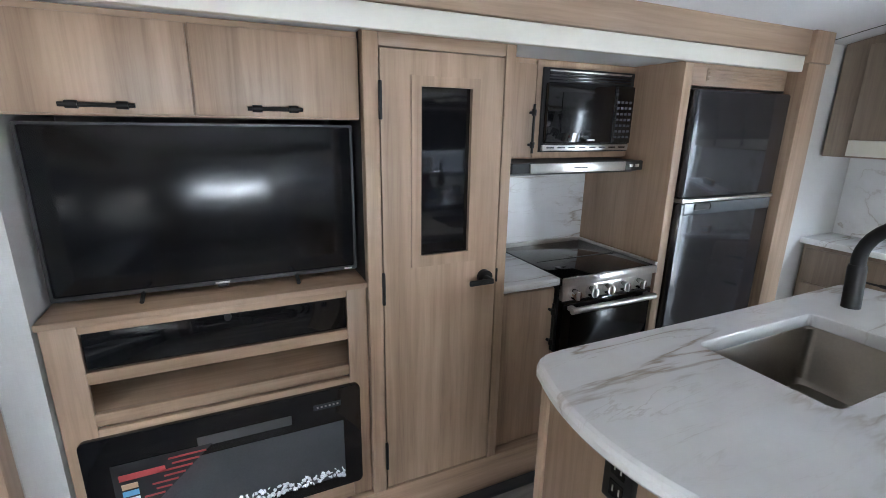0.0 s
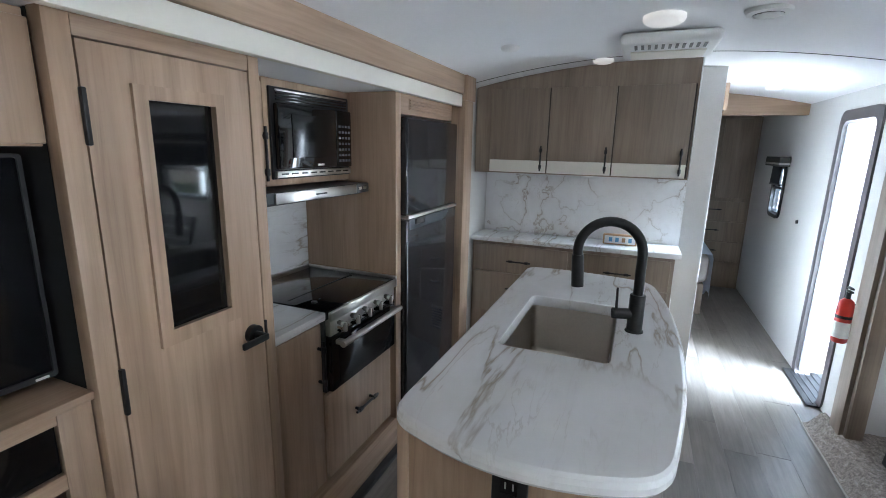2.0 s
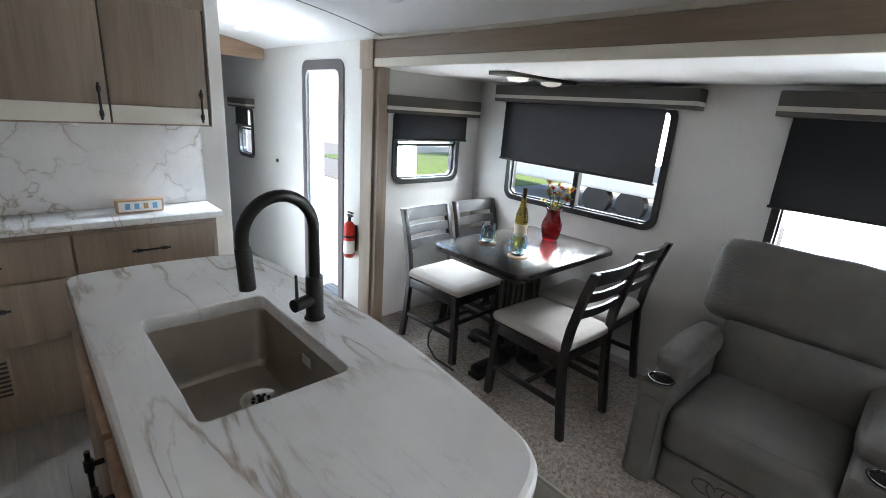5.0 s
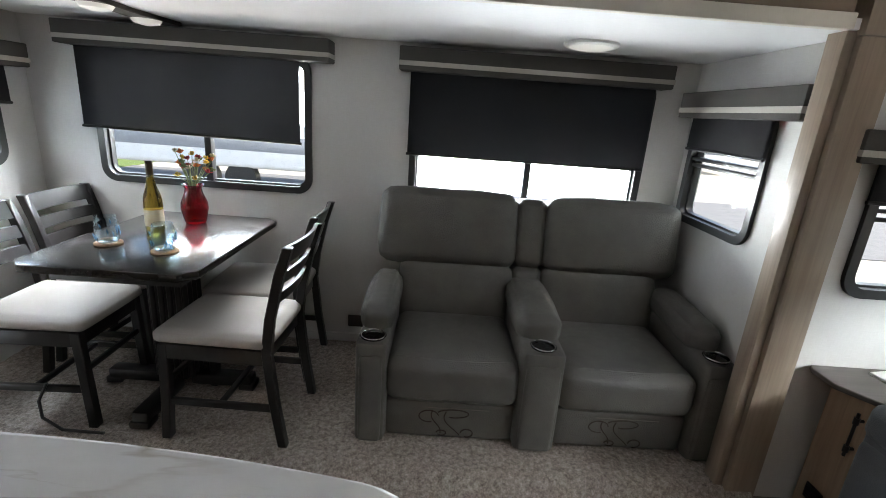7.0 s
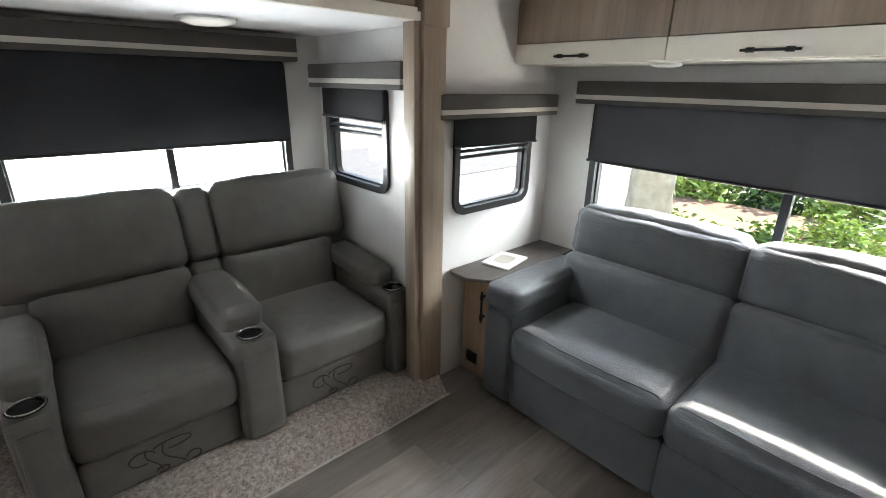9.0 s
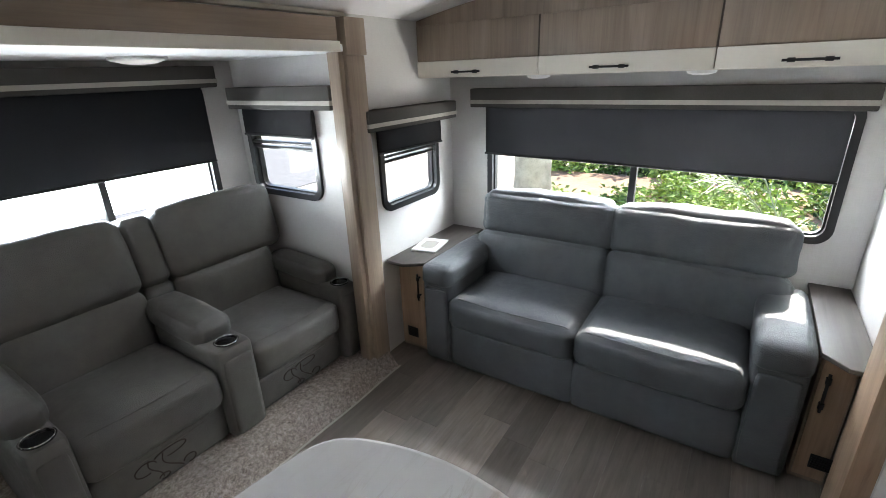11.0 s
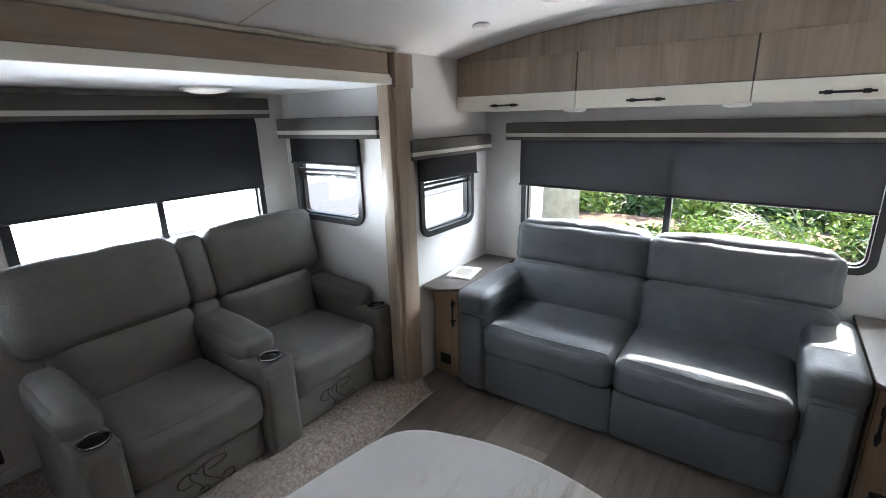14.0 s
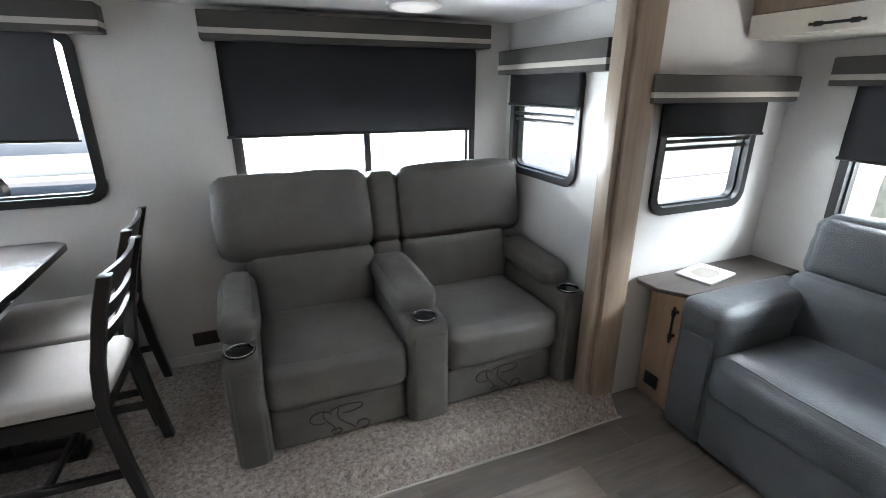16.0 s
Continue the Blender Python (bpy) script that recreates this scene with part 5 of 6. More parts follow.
    for k in range(26):
        a, l = rng.uniform(0, 6.28), rng.uniform(0.2, 0.9)
        tip = Vector((2.2 + 0.11 * l * math.cos(a), -0.70 + 0.11 * l * math.sin(a), z + rng.uniform(0.22, 0.33)))
        st = part("stem", tube([(2.2, -0.70, z + 0.1), (2.2 + 0.02 * math.cos(a), -0.70 + 0.02 * math.sin(a), z + 0.19), tip], 0.0016, 5), cols[4], v)
        bm = bmesh.new()
        for p in range(9):
            q = Euler((rng.uniform(0.2, 1.4), 0, p * 0.7 + rng.random()))
            m = Matrix.LocRotScale(tip + q.to_matrix() @ Vector((0, 0.010, 0)), q, (0.007, 0.012, 0.003))
            bmesh.ops.create_icosphere(bm, subdivisions=1, radius=1.0, matrix=m)
        part("bloom", bm, cols[k % 5], st)
    b = thing("wine_bottle", (2.268, -0.496, z), "tall amber glass wine bottle with a pale label", "bottle")
    part("glass", lathe((2.268, -0.496, z), [(0.034, 0.0), (0.037, 0.006), (0.037, 0.13), (0.034, 0.16), (0.02, 0.205), (0.014, 0.235), (0.0135, 0.25)], 28), BOTTLE, b)
    part("capsule", lathe((2.268, -0.496, z + 0.25), [(0.0145, 0.0), (0.0145, 0.055), (0.012, 0.058)], 20), plain("dark_foil", (0.06, 0.045, 0.02), 0.4, 0.5), b, "dark foil capsule")
    part("label_paper", lathe((2.268, -0.496, z + 0.035), [(0.0376, 0.0), (0.0376, 0.07)], 28), plain("cream_label", (0.6, 0.55, 0.42), 0.7), b, "cream paper label")
    for x, y in ((2.337, -0.30), (2.087, -0.25)):
        single("coaster", lathe((x, y, z), [(0.048, 0.0), (0.05, 0.003), (0.048, 0.007)], 28), CORK, "round cork coaster under a tumbler", "coaster", "coasters")
        g = thing("glass_tumbler", (x, y, z + 0.008), "stemless glass tumbler painted with blue flowers", "glass", "tumblers")
        part("glass", lathe((x, y, z + 0.0075), [(0.028, 0.0), (0.036, 0.006), (0.042, 0.04), (0.04, 0.08), (0.036, 0.105), (0.034, 0.105), (0.038, 0.08), (0.04, 0.04), (0.034, 0.01)], 28), TUMBLER, g)
        for k in range(14):
            a, hh = rng.uniform(0, 6.28), rng.uniform(0.025, 0.085)
            q = Vector((x + 0.0425 * math.cos(a), y + 0.0425 * math.sin(a), z + hh))
            part("painted_petal", tube([q + Vector((0, 0, -0.011)), q, q + Vector((0.004, 0, 0.011))], [0.001, 0.0035, 0.001], 6), BLUE, g)
    l = thing("ceiling_light", (2.35, -0.6, 1.71), "dark bronze double ceiling light with two round diffusers", "light")
    o = [(2.285, -0.28), (2.425, -0.28), (2.40, -0.58), (2.425, -0.88), (2.285, -0.88), (2.31, -0.58)]
    part("plate", slab("z", o, 1.695, 1.714, 0.004), plain("dark_bronze", (0.05, 0.042, 0.036), 0.4, 0.4), l)
    for y in (-0.43, -0.73):
        part("diffuser", lathe((2.355, y, 1.672), [(0.02, 0.0), (0.05, 0.008), (0.06, 0.022)], 28), COVER_GLOW, l, "frosted white diffuser")
    o = thing("wall_outlet", (1.46, SLIDE, 0.2), "dark outlet on the wall beside the recliner", "outlet")
    part("plate", box(1.405, 1.52, SLIDE + 0.001, SLIDE + 0.01, 0.19, 0.26, 0.003), plain("brown_outlet", (0.03, 0.018, 0.014), 0.4), o)


dinette()


# ---- things: theatre recliner ----
def stitched_line(bm, starts, way):
    """Raised seam laid on a padded form: from each start the line drops along way to the surface."""
    tree = BVHTree.FromBMesh(bm)
    on = [tree.ray_cast(Vector(p), Vector(way))[0] for p in starts]
    return tube([p for p in on if p is not None], 0.0028, 6)


def tilt_back(y, z, deg):
    return about((0, y, z), Matrix.Rotation(radians(deg), 4, "X"))


def recliner():
    r = thing("theatre_recliner", (0.62, -0.5, DECK), "grey leather double theatre recliner with cup holders and embroidered footrests", "recliner")
    L = LEATHER
    part("base", box(-0.14, 1.31, -0.85, -0.2, DECK + 0.004, 0.3, 0.02), L, r)
    seats = ((0.678, 1.208), (-0.028, 0.514))
    for x0, x1 in seats:
        pad = cushion(x0 + 0.002, x1 - 0.002, -0.64, -0.135, 0.285, 0.472, 0.045, 0.014, None, 0.004)
        welt = stitched_line(pad, [(x0 + 0.025 + (x1 - x0 - 0.05) * i / 24, -0.185 + 0.02 * (1 - (i / 12 - 1) ** 2), 1.0) for i in range(25)], (0, 0, -1))
        seat = part("seat_cushion", pad, L, r, "padded leather seat")
        part("welt", welt, L, seat)
        fr = part("footrest", cushion(x0 + 0.004, x1 - 0.004, -0.235, -0.172, DECK + 0.012, 0.28, 0.016, 0.004, None, 0.002), L, r)
        cx = (x0 + x1) / 2 + 0.0
        def swirl(fn, a, b, n=34):
            return [(cx + px, -0.1668, 0.186 + pz * 0.85) for px, pz in (fn(a + (b - a) * i / n) for i in range(n + 1))]
        strokes = [
            swirl(lambda s: (-0.02 + 0.07 * math.cos(s) * (1 - s * 0.06), 0.05 + 0.022 * math.sin(s)), 0.2, 5.2),
            swirl(lambda s: (0.015 - 0.05 * s + 0.02 * math.sin(s * 5), 0.06 - 0.15 * s), 0, 0.85),
            swirl(lambda s: (-0.075 + 0.025 * math.cos(s), -0.055 + 0.022 * math.sin(s)), 0, 5.0),
            swirl(lambda s: (0.07 - 0.03 * s + 0.012 * math.sin(s * 6), 0.065 - 0.14 * s), 0, 0.9),
            swirl(lambda s: (0.085 + 0.04 * math.cos(s), 0.03 + 0.032 * math.sin(s)), -1.9, 3.0),
            swirl(lambda s: (0.03 + 0.02 * math.cos(s), -0.06 + 0.014 * math.sin(s)), 0, 5.5)]
        for s in strokes:
            part("embroidery", tube(s, 0.0026, 5), STITCH, fr, "dark embroidered monogram stroke")
        # thin chrome sliver put in as a glint on the footrest
        part("plastic_film", box(cx - 0.16, cx + 0.1, -0.1685, -0.1675, 0.2505, 0.254, 0), CHROME, fr, "thin chrome strip along the footrest standing in for a glint")
        part("lower_back", cushion(x0 - 0.005, x1 + 0.005, -0.80, -0.60, 0.38, 0.725, 0.045, 0.014, tilt_back(-0.62, 0.42, 12), 0.005), L, r)
        xb0, xb1 = (x0 - 0.012, x1 + 0.11) if x0 > 0.5 else (x0 - 0.1, x1 + 0.0)
        part("head_cushion", cushion(xb0, xb1, -0.80, -0.595, 0.705, 1.062, 0.045, 0.014, tilt_back(-0.62, 0.42, 12), 0.005), L, r, "padded leather headrest cushion")
    part("console_back", cushion(0.518, 0.662, -0.8, -0.62, 0.42, 0.72, 0.04, 0.006, tilt_back(-0.62, 0.42, 12)), L, r)
    part("console_head", cushion(0.518, 0.662, -0.8, -0.615, 0.715, 1.045, 0.04, 0.008, tilt_back(-0.62, 0.42, 12)), L, r)
    for x0, x1, name in ((1.205, 1.33, "armrest"), (0.51, 0.682, "console"), (-0.16, -0.03, "armrest")):
        front = part(name, cushion(x0, x1, -0.76, -0.13, DECK + 0.003, 0.545, 0.022, 0.002), L, r)
        part("front_panel", cushion(x0 + 0.018, x1 - 0.018, -0.15, -0.12, DECK + 0.012, 0.49, 0.012, 0.002), L, front)
        part("pad", cushion(x0 - 0.003, x1 + 0.003, -0.72, -0.262, 0.515, 0.632, 0.045, 0.012, about((0, -0.3, 0.55), Matrix.Rotation(radians(-3), 4, "X")), 0.004), L, front, "padded arm cushion")
        xc = (x0 + x1) / 2
        cup = part("cup_holder", lathe((xc, -0.19, 0.5475), [(0.05, 0.0), (0.052, 0.004), (0.045, 0.006), (0.04, 0.002), (0.038, -0.03), (0.0, -0.03)], 28), BLACKG, front, "black cup holder with bright rim")
        part("rim", tube([(xc + 0.0465 * math.cos(a * 0.2618), -0.19 + 0.0465 * math.sin(a * 0.2618), 0.553) for a in range(25)], 0.0022, 6), CHROME, cup)


recliner()


# ---- things: rear lounge ----
def rear_sofa():
    s = thing("sofa", (-0.7, 1.05, 0.0), "slate grey leather sofa with two padded seats under the rear window", "sofa")
    L = LEATHER2
    ty = lambda deg: about((-0.9, 0, 0.42), Matrix.Rotation(radians(deg), 4, "Y"))
    part("base", box(-1.02, -0.415, 0.2, 1.9, 0.02, 0.3, 0.02), L, s)
    for y0, y1 in ((0.35, 1.045), (1.05, 1.74)):
        part("front_panel", cushion(-0.43, -0.372, y0, y1, 0.03, 0.292, 0.02, 0.006, None, 0.002), L, s)
        pad = cushion(-0.92, -0.335, y0 + 0.002, y1 - 0.002, 0.285, 0.462, 0.05, 0.018, None, 0.006, 18)
        welt = stitched_line(pad, [(-0.378 + 0.012 * (1 - (i / 12 - 1) ** 2), y0 + 0.03 + (y1 - y0 - 0.06) * i / 24, 1.0) for i in range(25)], (0, 0, -1))
        seat = part("seat_cushion", pad, L, s, "padded leather seat")
        part("welt", welt, L, seat)
        ya, yb = (0.275, 1.045) if y0 < 1 else (1.05, 1.845)
        part("lower_back", cushion(-1.04, -0.80, ya, yb, 0.38, 0.69, 0.05, 0.02, ty(-9), 0.013, 26), L, s)
        part("upper_back", cushion(-1.04, -0.83, ya, yb, 0.665, 0.935, 0.06, 0.02, ty(-9), 0.013, 26), L, s)
    for y0, y1 in ((0.17, 0.352), (1.738, 1.925)):
        a = part("armrest", cushion(-1.0, -0.375, y0, y1, 0.02, 0.6, 0.03, 0.003, None, 0.003), L, s)
        part("arm_pad", cushion(-0.98, -0.362, y0 - 0.004, y1 + 0.004, 0.5, 0.628, 0.04, 0.005, None, 0.005), L, a)
        part("arm_front", cushion(-0.392, -0.358, y0 + 0.02, y1 - 0.02, 0.05, 0.49, 0.012, 0.003), L, a)


rear_sofa()


def end_table(y0, y1, label, mirror):
    t = thing("end_table", (-0.7, (y0 + y1) / 2, 0.0), label, "end table", "end tables beside the sofa")
    a, b = (y1, y0) if not mirror else (y0, y1)
    o = [(-1.105, b), (-0.36, b), (-0.345, b + (a - b) * 0.12), (-0.345, b + (a - b) * 0.55), (-0.42, a), (-1.105, a)]
    part("top", slab("z", o, 0.592, 0.612, 0.004), TOPWOOD, t, "dark grey wood-look top")
    lo, hi = min(y0, y1) + 0.012, max(y0, y1) - 0.03
    part("body", box(-1.1, -0.46, lo, hi, 0.0, 0.591, 0.002), CABWOOD, t)
    d = part("door", box(-0.459, -0.443, lo + 0.008, hi - 0.008, 0.03, 0.575, 0.003), WOOD_Z, t)
    yh = hi - 0.03 if not mirror else lo + 0.03
    bar_handle(d, (-0.443, yh, 0.36), (-0.443, yh, 0.53), (0.024, 0, 0))
    v = part("vent_plate", box(-0.443, -0.437, lo + 0.05, lo + 0.125, 0.085, 0.15, 0.002), BLACKP, d, "black vent plate")
    for k in range(5):
        part("vent_slat", box(-0.4365, -0.433, lo + 0.055, lo + 0.12, 0.092 + k * 0.011, 0.097 + k * 0.011, 0), BLACKM, v)
    return t


end_table(-0.066, 0.165, "narrow oak-look end table with a vent, holding a booklet", False)
end_table(1.935, 2.095, "narrow oak-look end table between sofa and wall", True)
bk = thing("booklet", (-0.66, 0.03, 0.612), "white booklet lying on the end table", "book")
turn = about((-0.66, 0.03, 0), Matrix.Rotation(radians(12), 4, "Z"))
bm = box(-0.77, -0.55, -0.045, 0.115, 0.6125, 0.622, 0.001)
bmesh.ops.transform(bm, matrix=turn, verts=bm.verts)
part("cover", bm, PAPER, bk)
bm = slab("z", rounded(-0.72, -0.6, -0.01, 0.08, 0.03), 0.6222, 0.6228)
bmesh.ops.transform(bm, matrix=turn, verts=bm.verts)
part("printed_picture", bm, STRIPE, bk, "pale grey printed picture")


def rear_cabinets():
    c = thing("overhead_cabinet", (-0.93, 1.0, 1.59), "oak-look overhead cabinet with three flap doors above the rear window", "cabinet")
    bm = bmesh.new()
    prev = None
    n = 16
    for i in range(n + 1):
        y = -0.066 + i * (2.096 + 0.066) / n
        zt = ceiling_z(y) - 0.003
        cur = [bm.verts.new(p) for p in ((-1.108, y, 1.59), (-0.77, y, 1.59), (-0.77, y, zt), (-1.108, y, zt))]
        if prev:
            for k in range(4):
                bm.faces.new((prev[k], prev[(k + 1) % 4], cur[(k + 1) % 4], cur[k]))
        else:
            bm.faces.new(cur)
        prev = cur
    bm.faces.new(prev)
    part("body", bm, CABWOOD, c)
    part("underside", box(-1.107, -0.772, -0.064, 2.094, 1.584, 1.5895, 0.001), CREAM, c)
    ys = (-0.062, 0.66, 1.412, 2.092)
    for a, b in zip(ys, ys[1:]):
        d = part("door", box(-0.769, -0.754, a + 0.004, b - 0.004, 1.672, 1.852, 0.002), CABWOOD, c)
        part("band", box(-0.769, -0.751, a + 0.002, b - 0.002, 1.588, 1.669, 0.003), CREAM, d, "cream lower band")
        m = (a + b) / 2 - 0.035
        bar_handle(d, (-0.751, m - 0.085, 1.612), (-0.751, m + 0.085, 1.612), (0.022, 0, 0), 0.005)
        part("edge_strip", box(-0.77, -0.7535, b - 0.0038, b + 0.0038, 1.672, 1.852, 0.001), GREY_LINE, d)
    for y in (0.62, 1.36):
        single("under_cabinet_light", lathe((-0.87, y, 1.566), [(0.03, 0.0), (0.055, 0.006), (0.06, 0.0175)], 28), WHITE, "round white light under the rear cabinet", "light", "under-cabinet lights")


rear_cabinets()


# ---- things: ceiling ----
def ceiling_things():
    def disc(x, y, r, name, label, cat, hang=0.02):
        z = ceiling_z(y) - 0.001
        return single(name, lathe((x, y, z - hang), [(r * 0.75, 0.0), (r * 0.95, hang * 0.3), (r, hang * 0.6), (r, hang)], 32), COVER_GLOW if cat == "light" else WHITE, label, cat, cat + " fittings")
    t = thing("dome_light", (0.47, -0.6, SLIDE_TOP), "round white dome light on the slide-out ceiling", "light")
    part("rim", lathe((0.47, -0.6, SLIDE_TOP - 0.016), [(0.1, 0.0), (0.11, 0.006), (0.11, 0.0155)], 32), WHITE, t)
    part("diffuser", lathe((0.47, -0.6, SLIDE_TOP - 0.03), [(0.02, 0.0), (0.06, 0.004), (0.09, 0.0135)], 32), COVER_GLOW, t)
    disc(2.33, 1.06, 0.075, "ceiling_light", "round white ceiling light", "light", 0.03)
    disc(-0.13, 1.09, 0.075, "ceiling_light", "round white ceiling light", "light", 0.025)
    disc(3.1, 1.33, 0.055, "ceiling_light", "round white ceiling light", "light")
    for x, y in ((2.45, 1.68), (2.47, 0.3), (-0.33, 0.36)):
        disc(x, y, 0.042, "ceiling_speaker", "small round white ceiling speaker", "speaker")
    disc(4.2, 0.3, 0.05, "ceiling_light", "round white hallway ceiling light", "light")
    for x, y in ((2.33, 0.73), (-0.18, 0.77)):
        z = ceiling_z(y)
        v = thing("air_vent", (x, y, z), "round white ceiling air vent with slats", "vent", "air vents")
        part("collar", lathe((x, y, z - 0.018), [(0.05, 0.0), (0.068, 0.004), (0.074, 0.017)], 32), WHITE, v)
        part("core", lathe((x, y, z - 0.0195), [(0.048, 0.0), (0.048, 0.0015)], 28), plain("vent_dark", (0.12, 0.12, 0.12), 0.6), v)
        for k in range(7):
            w = math.sqrt(max(0, 0.047 ** 2 - ((k - 3) * 0.013) ** 2))
            part("slat", box(x + (k - 3) * 0.013 - 0.0035, x + (k - 3) * 0.013 + 0.0035, y - w, y + w, z - 0.023, z - 0.0193, 0.001), WHITE, v)
    a = thing("air_conditioner", (2.72, 1.03, 1.99), "white ceiling air conditioner grille with slots", "air conditioner")
    part("housing", box(2.53, 2.91, 0.83, 1.22, 1.945, 1.993, 0.02, 3), WHITE, a)
    part("filter_panel", box(2.7, 2.88, 0.87, 1.18, 1.938, 1.9455, 0.004), CREAM, a, "cream filter panel")
    for k in range(11):
        part("slot", box(2.57, 2.66, 0.88 + k * 0.027, 0.892 + k * 0.027, 1.943, 1.9452, 0), plain("slot_dark", (0.18, 0.18, 0.17), 0.6) if k == 0 else bpy.data.materials["slot_dark"], a)


ceiling_things()


# ---- outdoors ----
def leaf_clump(name, centre, radius, count, material, size, label, cat, seed, flat=0.7):
    rng = random.Random(seed)
    verts, faces = [], []
    for _ in range(count):
        d = Vector((rng.gauss(0, 1), rng.gauss(0, 1), rng.gauss(0, 1))).normalized() * radius * rng.uniform(0.35, 1.05)
        c = Vector(centre) + Vector((d.x, d.y, abs(d.z) * flat))
        q = Euler((rng.uniform(-1, 1), rng.uniform(-1, 1), rng.uniform(0, 6.28))).to_matrix()
        l, w = size * rng.uniform(0.7, 1.5), size * 0.32
        k = len(verts)
        verts += [tuple(c + q @ Vector(p)) for p in ((0, 0, 0), (w, l * 0.5, 0.1 * l), (0, l, -0.1 * l), (-w, l * 0.5, 0.1 * l))]
        faces.append((k, k + 1, k + 2, k + 3))
    me = bpy.data.meshes.new(name)
    me.from_pydata(verts, [], faces)
    me.materials.append(material)
    return tagged(new(name, me), label, cat, "", "")


def outdoors():
    G = -0.75
    def green(name, c):
        m, nt, p = nodes_of(name)
        gi = nt.nodes.new("ShaderNodeNewGeometry")
        nt.links.new(ramp(nt, gi.outputs["Random Per Island"], [(0.0, tuple(x * 0.5 for x in c)), (0.6, c), (1.0, tuple(min(1, x * 1.7) for x in c))]), p.inputs["Base Color"])
        p.inputs["Roughness"].default_value = 0.55
        return m
    bm = bmesh.new()
    bmesh.ops.create_grid(bm, x_segments=1, y_segments=1, size=900, matrix=Matrix.Translation((0, 0, G)))
    structure("ground", bm, plain("pale_concrete", (0.34, 0.315, 0.275), 0.9, grain=8, vary=0.15, bumps=0.2), "pale sunlit concrete lot", "ground")
    structure("road", slab("z", [(-30, -13.5), (40, -11.0), (40, -5.2), (9, -5.6), (3, -6.0), (-3, -6.9), (-30, -7.2)], G, G + 0.02), plain("worn_asphalt", (0.13, 0.13, 0.135), 0.9, grain=12, vary=0.25, bumps=0.3), "grey asphalt lane across the pale lot", "road")
    mulch = plain("bark_mulch", (0.26, 0.16, 0.1), 0.95, grain=30, vary=0.45, bumps=0.8)
    structure("garden_bed", box(-9, -2.6, -2.2, 7, G, G + 0.12, 0.05), mulch, "bark mulch planting bed behind the trailer", "ground")
    structure("grass_verge", box(10.0, 19, -22, -8.0, G, G + 0.05, 0.02), plain("lawn", (0.085, 0.125, 0.035), 0.9, grain=40, vary=0.4, bumps=0.8), "sunlit lawn beyond the trailer", "grass")
    g1, g2, g3 = green("yellow_green_leaf", (0.30, 0.40, 0.09)), green("dark_green_leaf", (0.09, 0.17, 0.04)), green("red_leaf", (0.32, 0.05, 0.03))
    rng = random.Random(12)
    for k in range(34):
        x, y = rng.uniform(-7.6, -3.4), -1.2 + (k * 0.618 % 1.0) * 7.4
        kind = 3 if k == 8 else (0, 1, 2, 0, 4)[k % 5]
        mt = (g1, g2, g1, g3, g2)[kind]
        leaf_clump("shrub", (x, y, G + 0.1), rng.uniform(0.3, 0.6), 380, mt, 0.10, ("yellow-green leafy shrub", "dark green leafy shrub", "yellow-green leafy shrub", "low shrub with red leaves", "dark green leafy shrub")[kind] + " in the mulch bed", "shrub", 50 + k, 1.1)
    for k in range(7):
        leaf_clump("hedge", (-9.5 - 0.3 * (k % 2), -2.0 + k * 1.3, G), 0.85, 900, g2 if k % 2 else g1, 0.16, "low dense green hedge at the back of the bed", "hedge", 90 + k, 1.2)
    t = thing("palm_tree", (-2.75, -0.16, G + 0.12), "palm with a rough lichen-grey trunk and an added shading crown", "palm tree")
    prof = [(0.17 + 0.02 * (i % 2) + 0.01 * math.sin(i * 2.1), i * 0.13) for i in range(29)]
    part("trunk", lathe((-2.75, -0.16, G + 0.1), prof, 18), plain("palm_bark", (0.3, 0.29, 0.24), 0.95, grain=14, vary=0.4, bumps=0.9), t, "rough grey ringed trunk")
    # unseen crown, lowered and thickened so its shade covers the left sofa seat
    fr = []
    verts, faces = [], []
    for k in range(22):
        a = k * 2 * math.pi / 22
        for i in range(34):
            f = i / 33
            base = Vector((-2.75 + math.cos(a) * 1.45 * f, -0.16 + math.sin(a) * 1.3 * f, G + 3.72 + (0.2 + 0.9 * (k % 3) / 2) * f - 1.5 * f * f))
            for sd in (-1, 1):
                d = Vector((-math.sin(a) * sd, math.cos(a) * sd, -0.6)).normalized() * 0.45
                w = Vector((math.cos(a), math.sin(a), 0)) * 0.04
                n0 = len(verts)
                verts += [tuple(base - w), tuple(base + w), tuple(base + d)]
                faces.append((n0, n0 + 1, n0 + 2))
    me = bpy.data.meshes.new("fronds")
    me.from_pydata([tuple(Vector(v) - t.location) for v in verts], [], faces)
    me.materials.append(g2)
    o = new("crown", me)
    o.parent = t
    # low palm whose fronds fan out at the edge of the bed
    lp = thing("palm_bush", (-3.6, 2.2, G + 0.12), "low palm bush with thin arching grey-green fronds", "palm bush")
    grey_green = green("grey_green_frond", (0.2, 0.24, 0.12))
    for k in range(15):
        a, rise = k * 2.399, 0.9 + 0.5 * (k % 4) / 3
        stem = [Vector((-3.6 + math.cos(a) * 0.95 * f, 2.2 + math.sin(a) * 0.95 * f, G + 0.12 + 2.2 * rise * f - 1.5 * f * f)) for f in [i / 14 for i in range(15)]]
        verts, faces = [], []
        for i, p in enumerate(stem[3:-1]):
            d = (stem[i + 4] - p).normalized()
            for sd in (-1, 1):
                n0 = len(verts)
                tip = p + d * 0.22 + Vector((-math.sin(a), math.cos(a), -0.25)) * sd * 0.2
                verts += [tuple(q - lp.location) for q in (p - d * 0.012, p + d * 0.012, tip)]
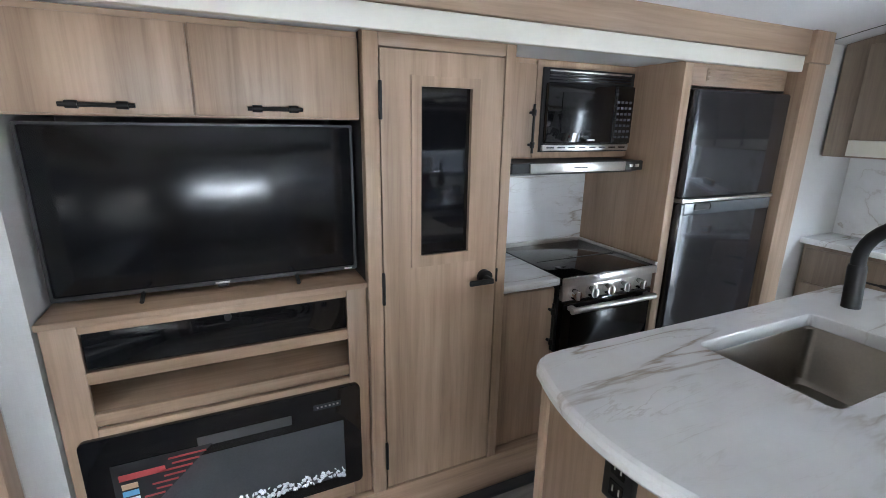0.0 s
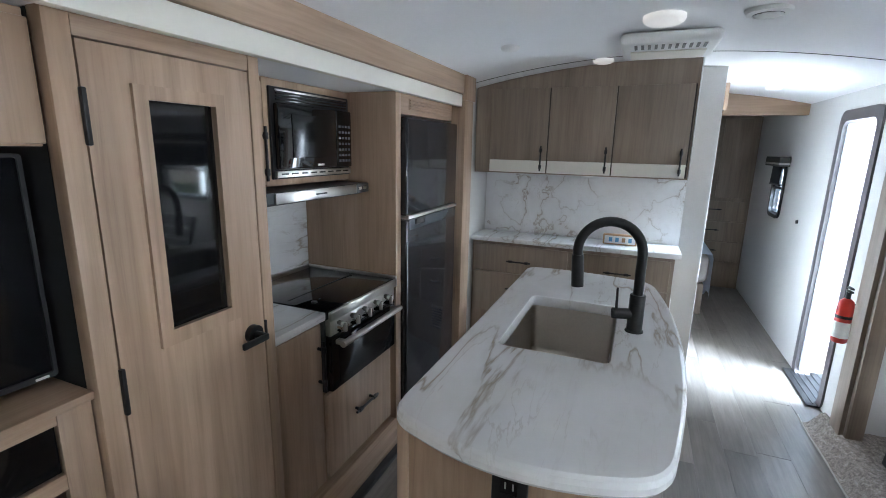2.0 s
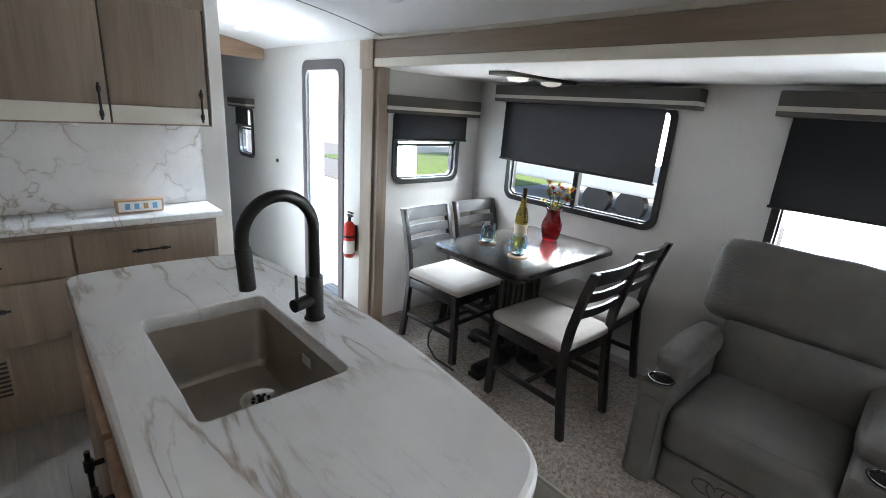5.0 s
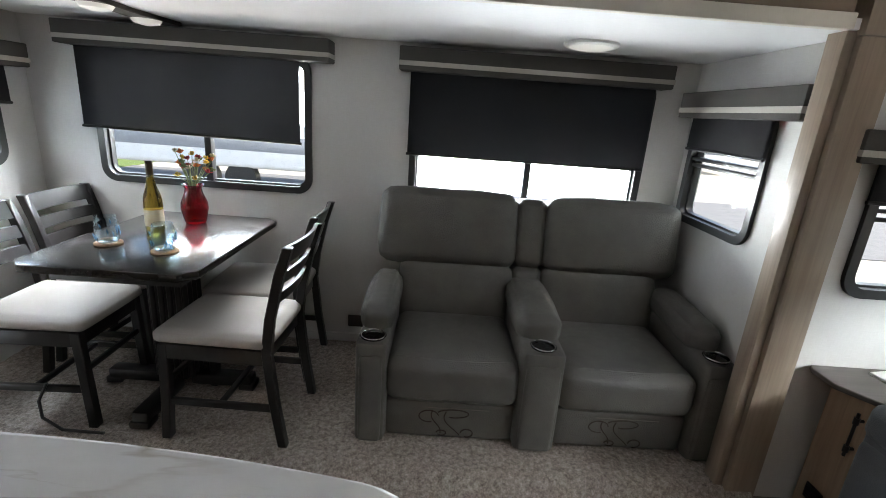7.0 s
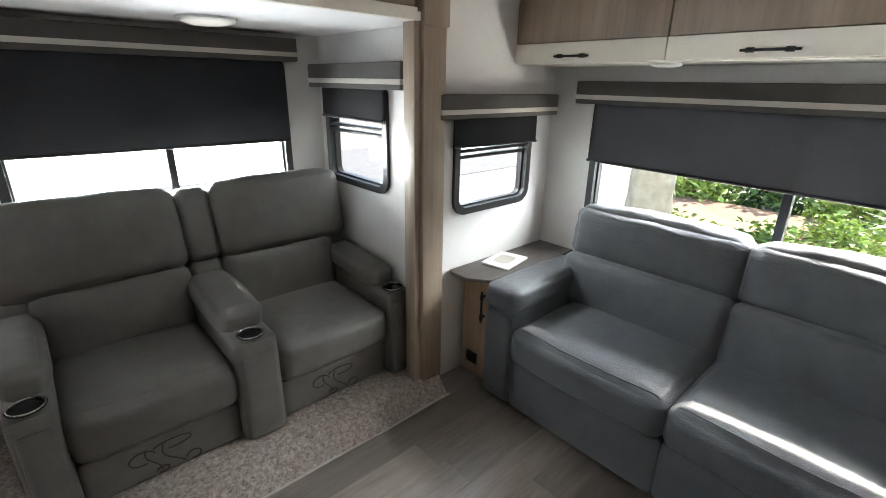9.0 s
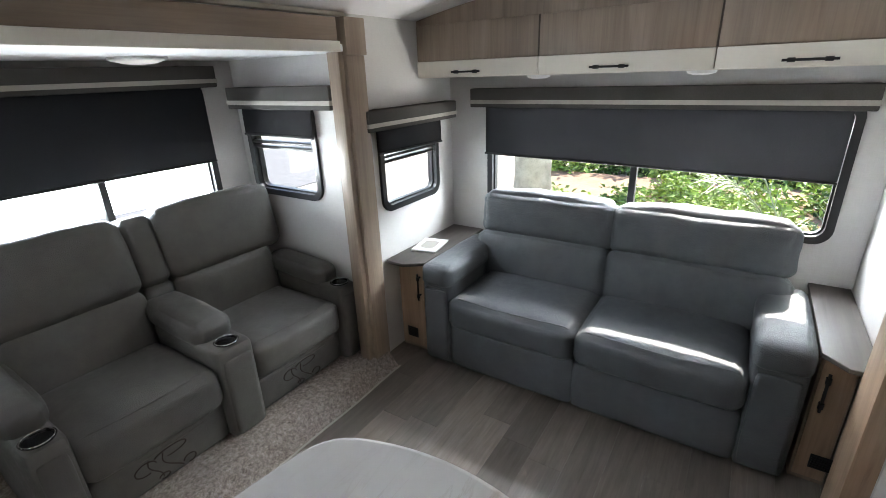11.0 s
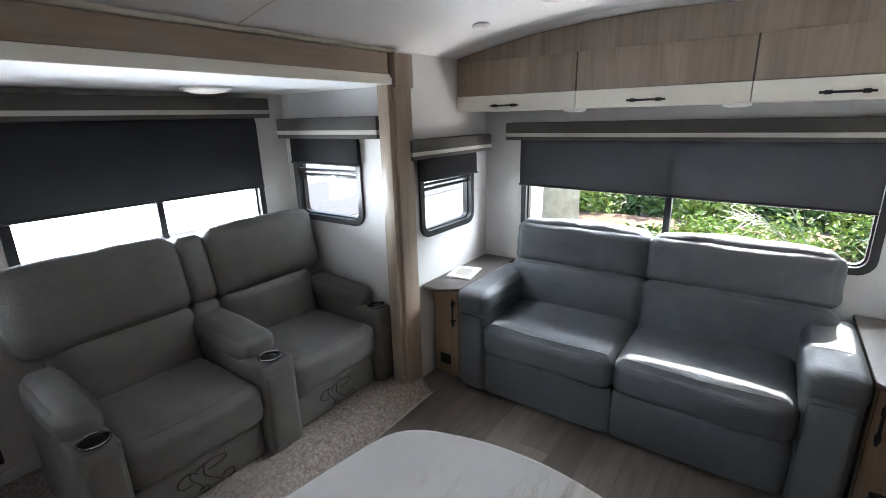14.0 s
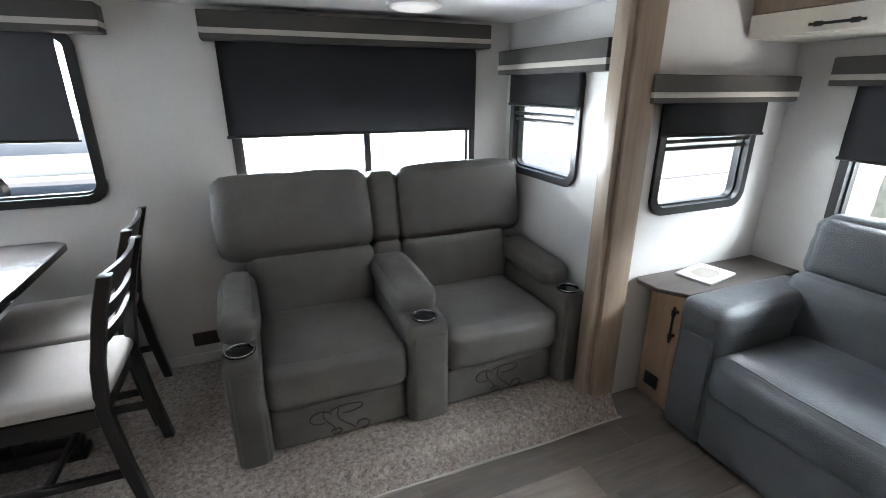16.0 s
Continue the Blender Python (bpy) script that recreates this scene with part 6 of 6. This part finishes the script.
                faces.append((n0, n0 + 1, n0 + 2))
        me = bpy.data.meshes.new("leaflets")
        me.from_pydata(verts, [], faces)
        me.materials.append(grey_green)
        fr = part("frond", tube(stem, [0.012 - 0.0007 * i for i in range(15)], 5), grey_green, lp)
        o = new("leaflets", me)
        o.parent = fr
    # neighbouring trailers across the lot
    for x0, x1, y in ((2.6, 9.5, -9.0), (-14.0, -5.5, -22.0)):
        tr = thing("parked_trailer", ((x0 + x1) / 2, y, G), "white travel trailer parked across the lot", "trailer")
        part("body", box(x0, x1, y - 2.4, y, G + 0.6, G + 3.2, 0.12, 3), plain("trailer_white", (0.75, 0.75, 0.74), 0.4), tr)
        part("stripe", box(x0 + 0.2, x1 - 0.2, y + 0.001, y + 0.01, G + 1.0, G + 1.35, 0.002), plain("trailer_grey", (0.25, 0.26, 0.28), 0.5), tr)
        for k in range(3):
            wx = x0 + 1.0 + k * 2.1
            part("window", box(wx, wx + 0.9, y + 0.001, y + 0.02, G + 1.7, G + 2.4, 0.004), BLACKG, tr)
        for k in range(2):
            wx = (x0 + x1) / 2 - 0.45 + k * 0.9
            part("wheel", cyl((wx, y - 0.05, G + 0.36), (wx, y - 0.3, G + 0.36), 0.36, n=24), BLACKP, tr)
        part("jack", cyl((x0 + 0.4, y - 0.3, G), (x0 + 0.4, y - 0.3, G + 0.7), 0.04, n=10), STEEL, tr)
    for k in range(6):
        x = 13 + 1.5 * k
        tr = thing("tree", (x, -18.5 + (k * 1.9) % 5, G), "leafy green tree beyond the lawn", "tree", "trees beyond the lawn")
        part("trunk", tube([(x, -18.5 + (k * 1.9) % 5, G), (x + 0.1, -18.5 + (k * 1.9) % 5, G + 1.2), (x, -18.4 + (k * 1.9) % 5, G + 2.6)], [0.16, 0.12, 0.07], 9), bpy.data.materials["palm_bark"], tr)
        c = leaf_clump("crown", (0, 0, 2.2), 1.7, 1000, g1 if k % 2 else g2, 0.25, "", "", 200 + k, 1.0)
        c.parent = tr


outdoors()


# ---- floor planks, piece by piece ----
def floor_planks():
    rng = random.Random(3)
    wdt, lng = 0.152, 0.915
    meshes = {}
    row, y = 0, WALL_S
    while y < 2.09:
        y1 = min(y + wdt, 2.098)
        x = REAR - rng.uniform(0.0, lng)
        while x < 6.5:
            a, b = max(x, REAR + 0.001), min(x + lng, 6.5)
            if b - a > 0.02:
                key = (round(b - a, 3), round(y1 - y, 3))
                if key not in meshes:
                    bm = bmesh.new()
                    put_box(bm, 0.0004, key[0] - 0.0004, 0.0004, key[1] - 0.0004, -0.005, 0.0)
                    top = [e for e in bm.edges if all(v.co.z > -0.001 for v in e.verts)]
                    bmesh.ops.bevel(bm, geom=top, offset=0.0006, segments=1, affect="EDGES")
                    me = bpy.data.meshes.new("plank")
                    bm.to_mesh(me)
                    bm.free()
                    me.materials.append(PLANK)
                    meshes[key] = me
                o = new("plank", meshes[key])
                o.location = (a, y, rng.uniform(-0.0006, 0.0002))
                o.parent = floor
            x += lng
        y += wdt
        row += 1


floor_planks()
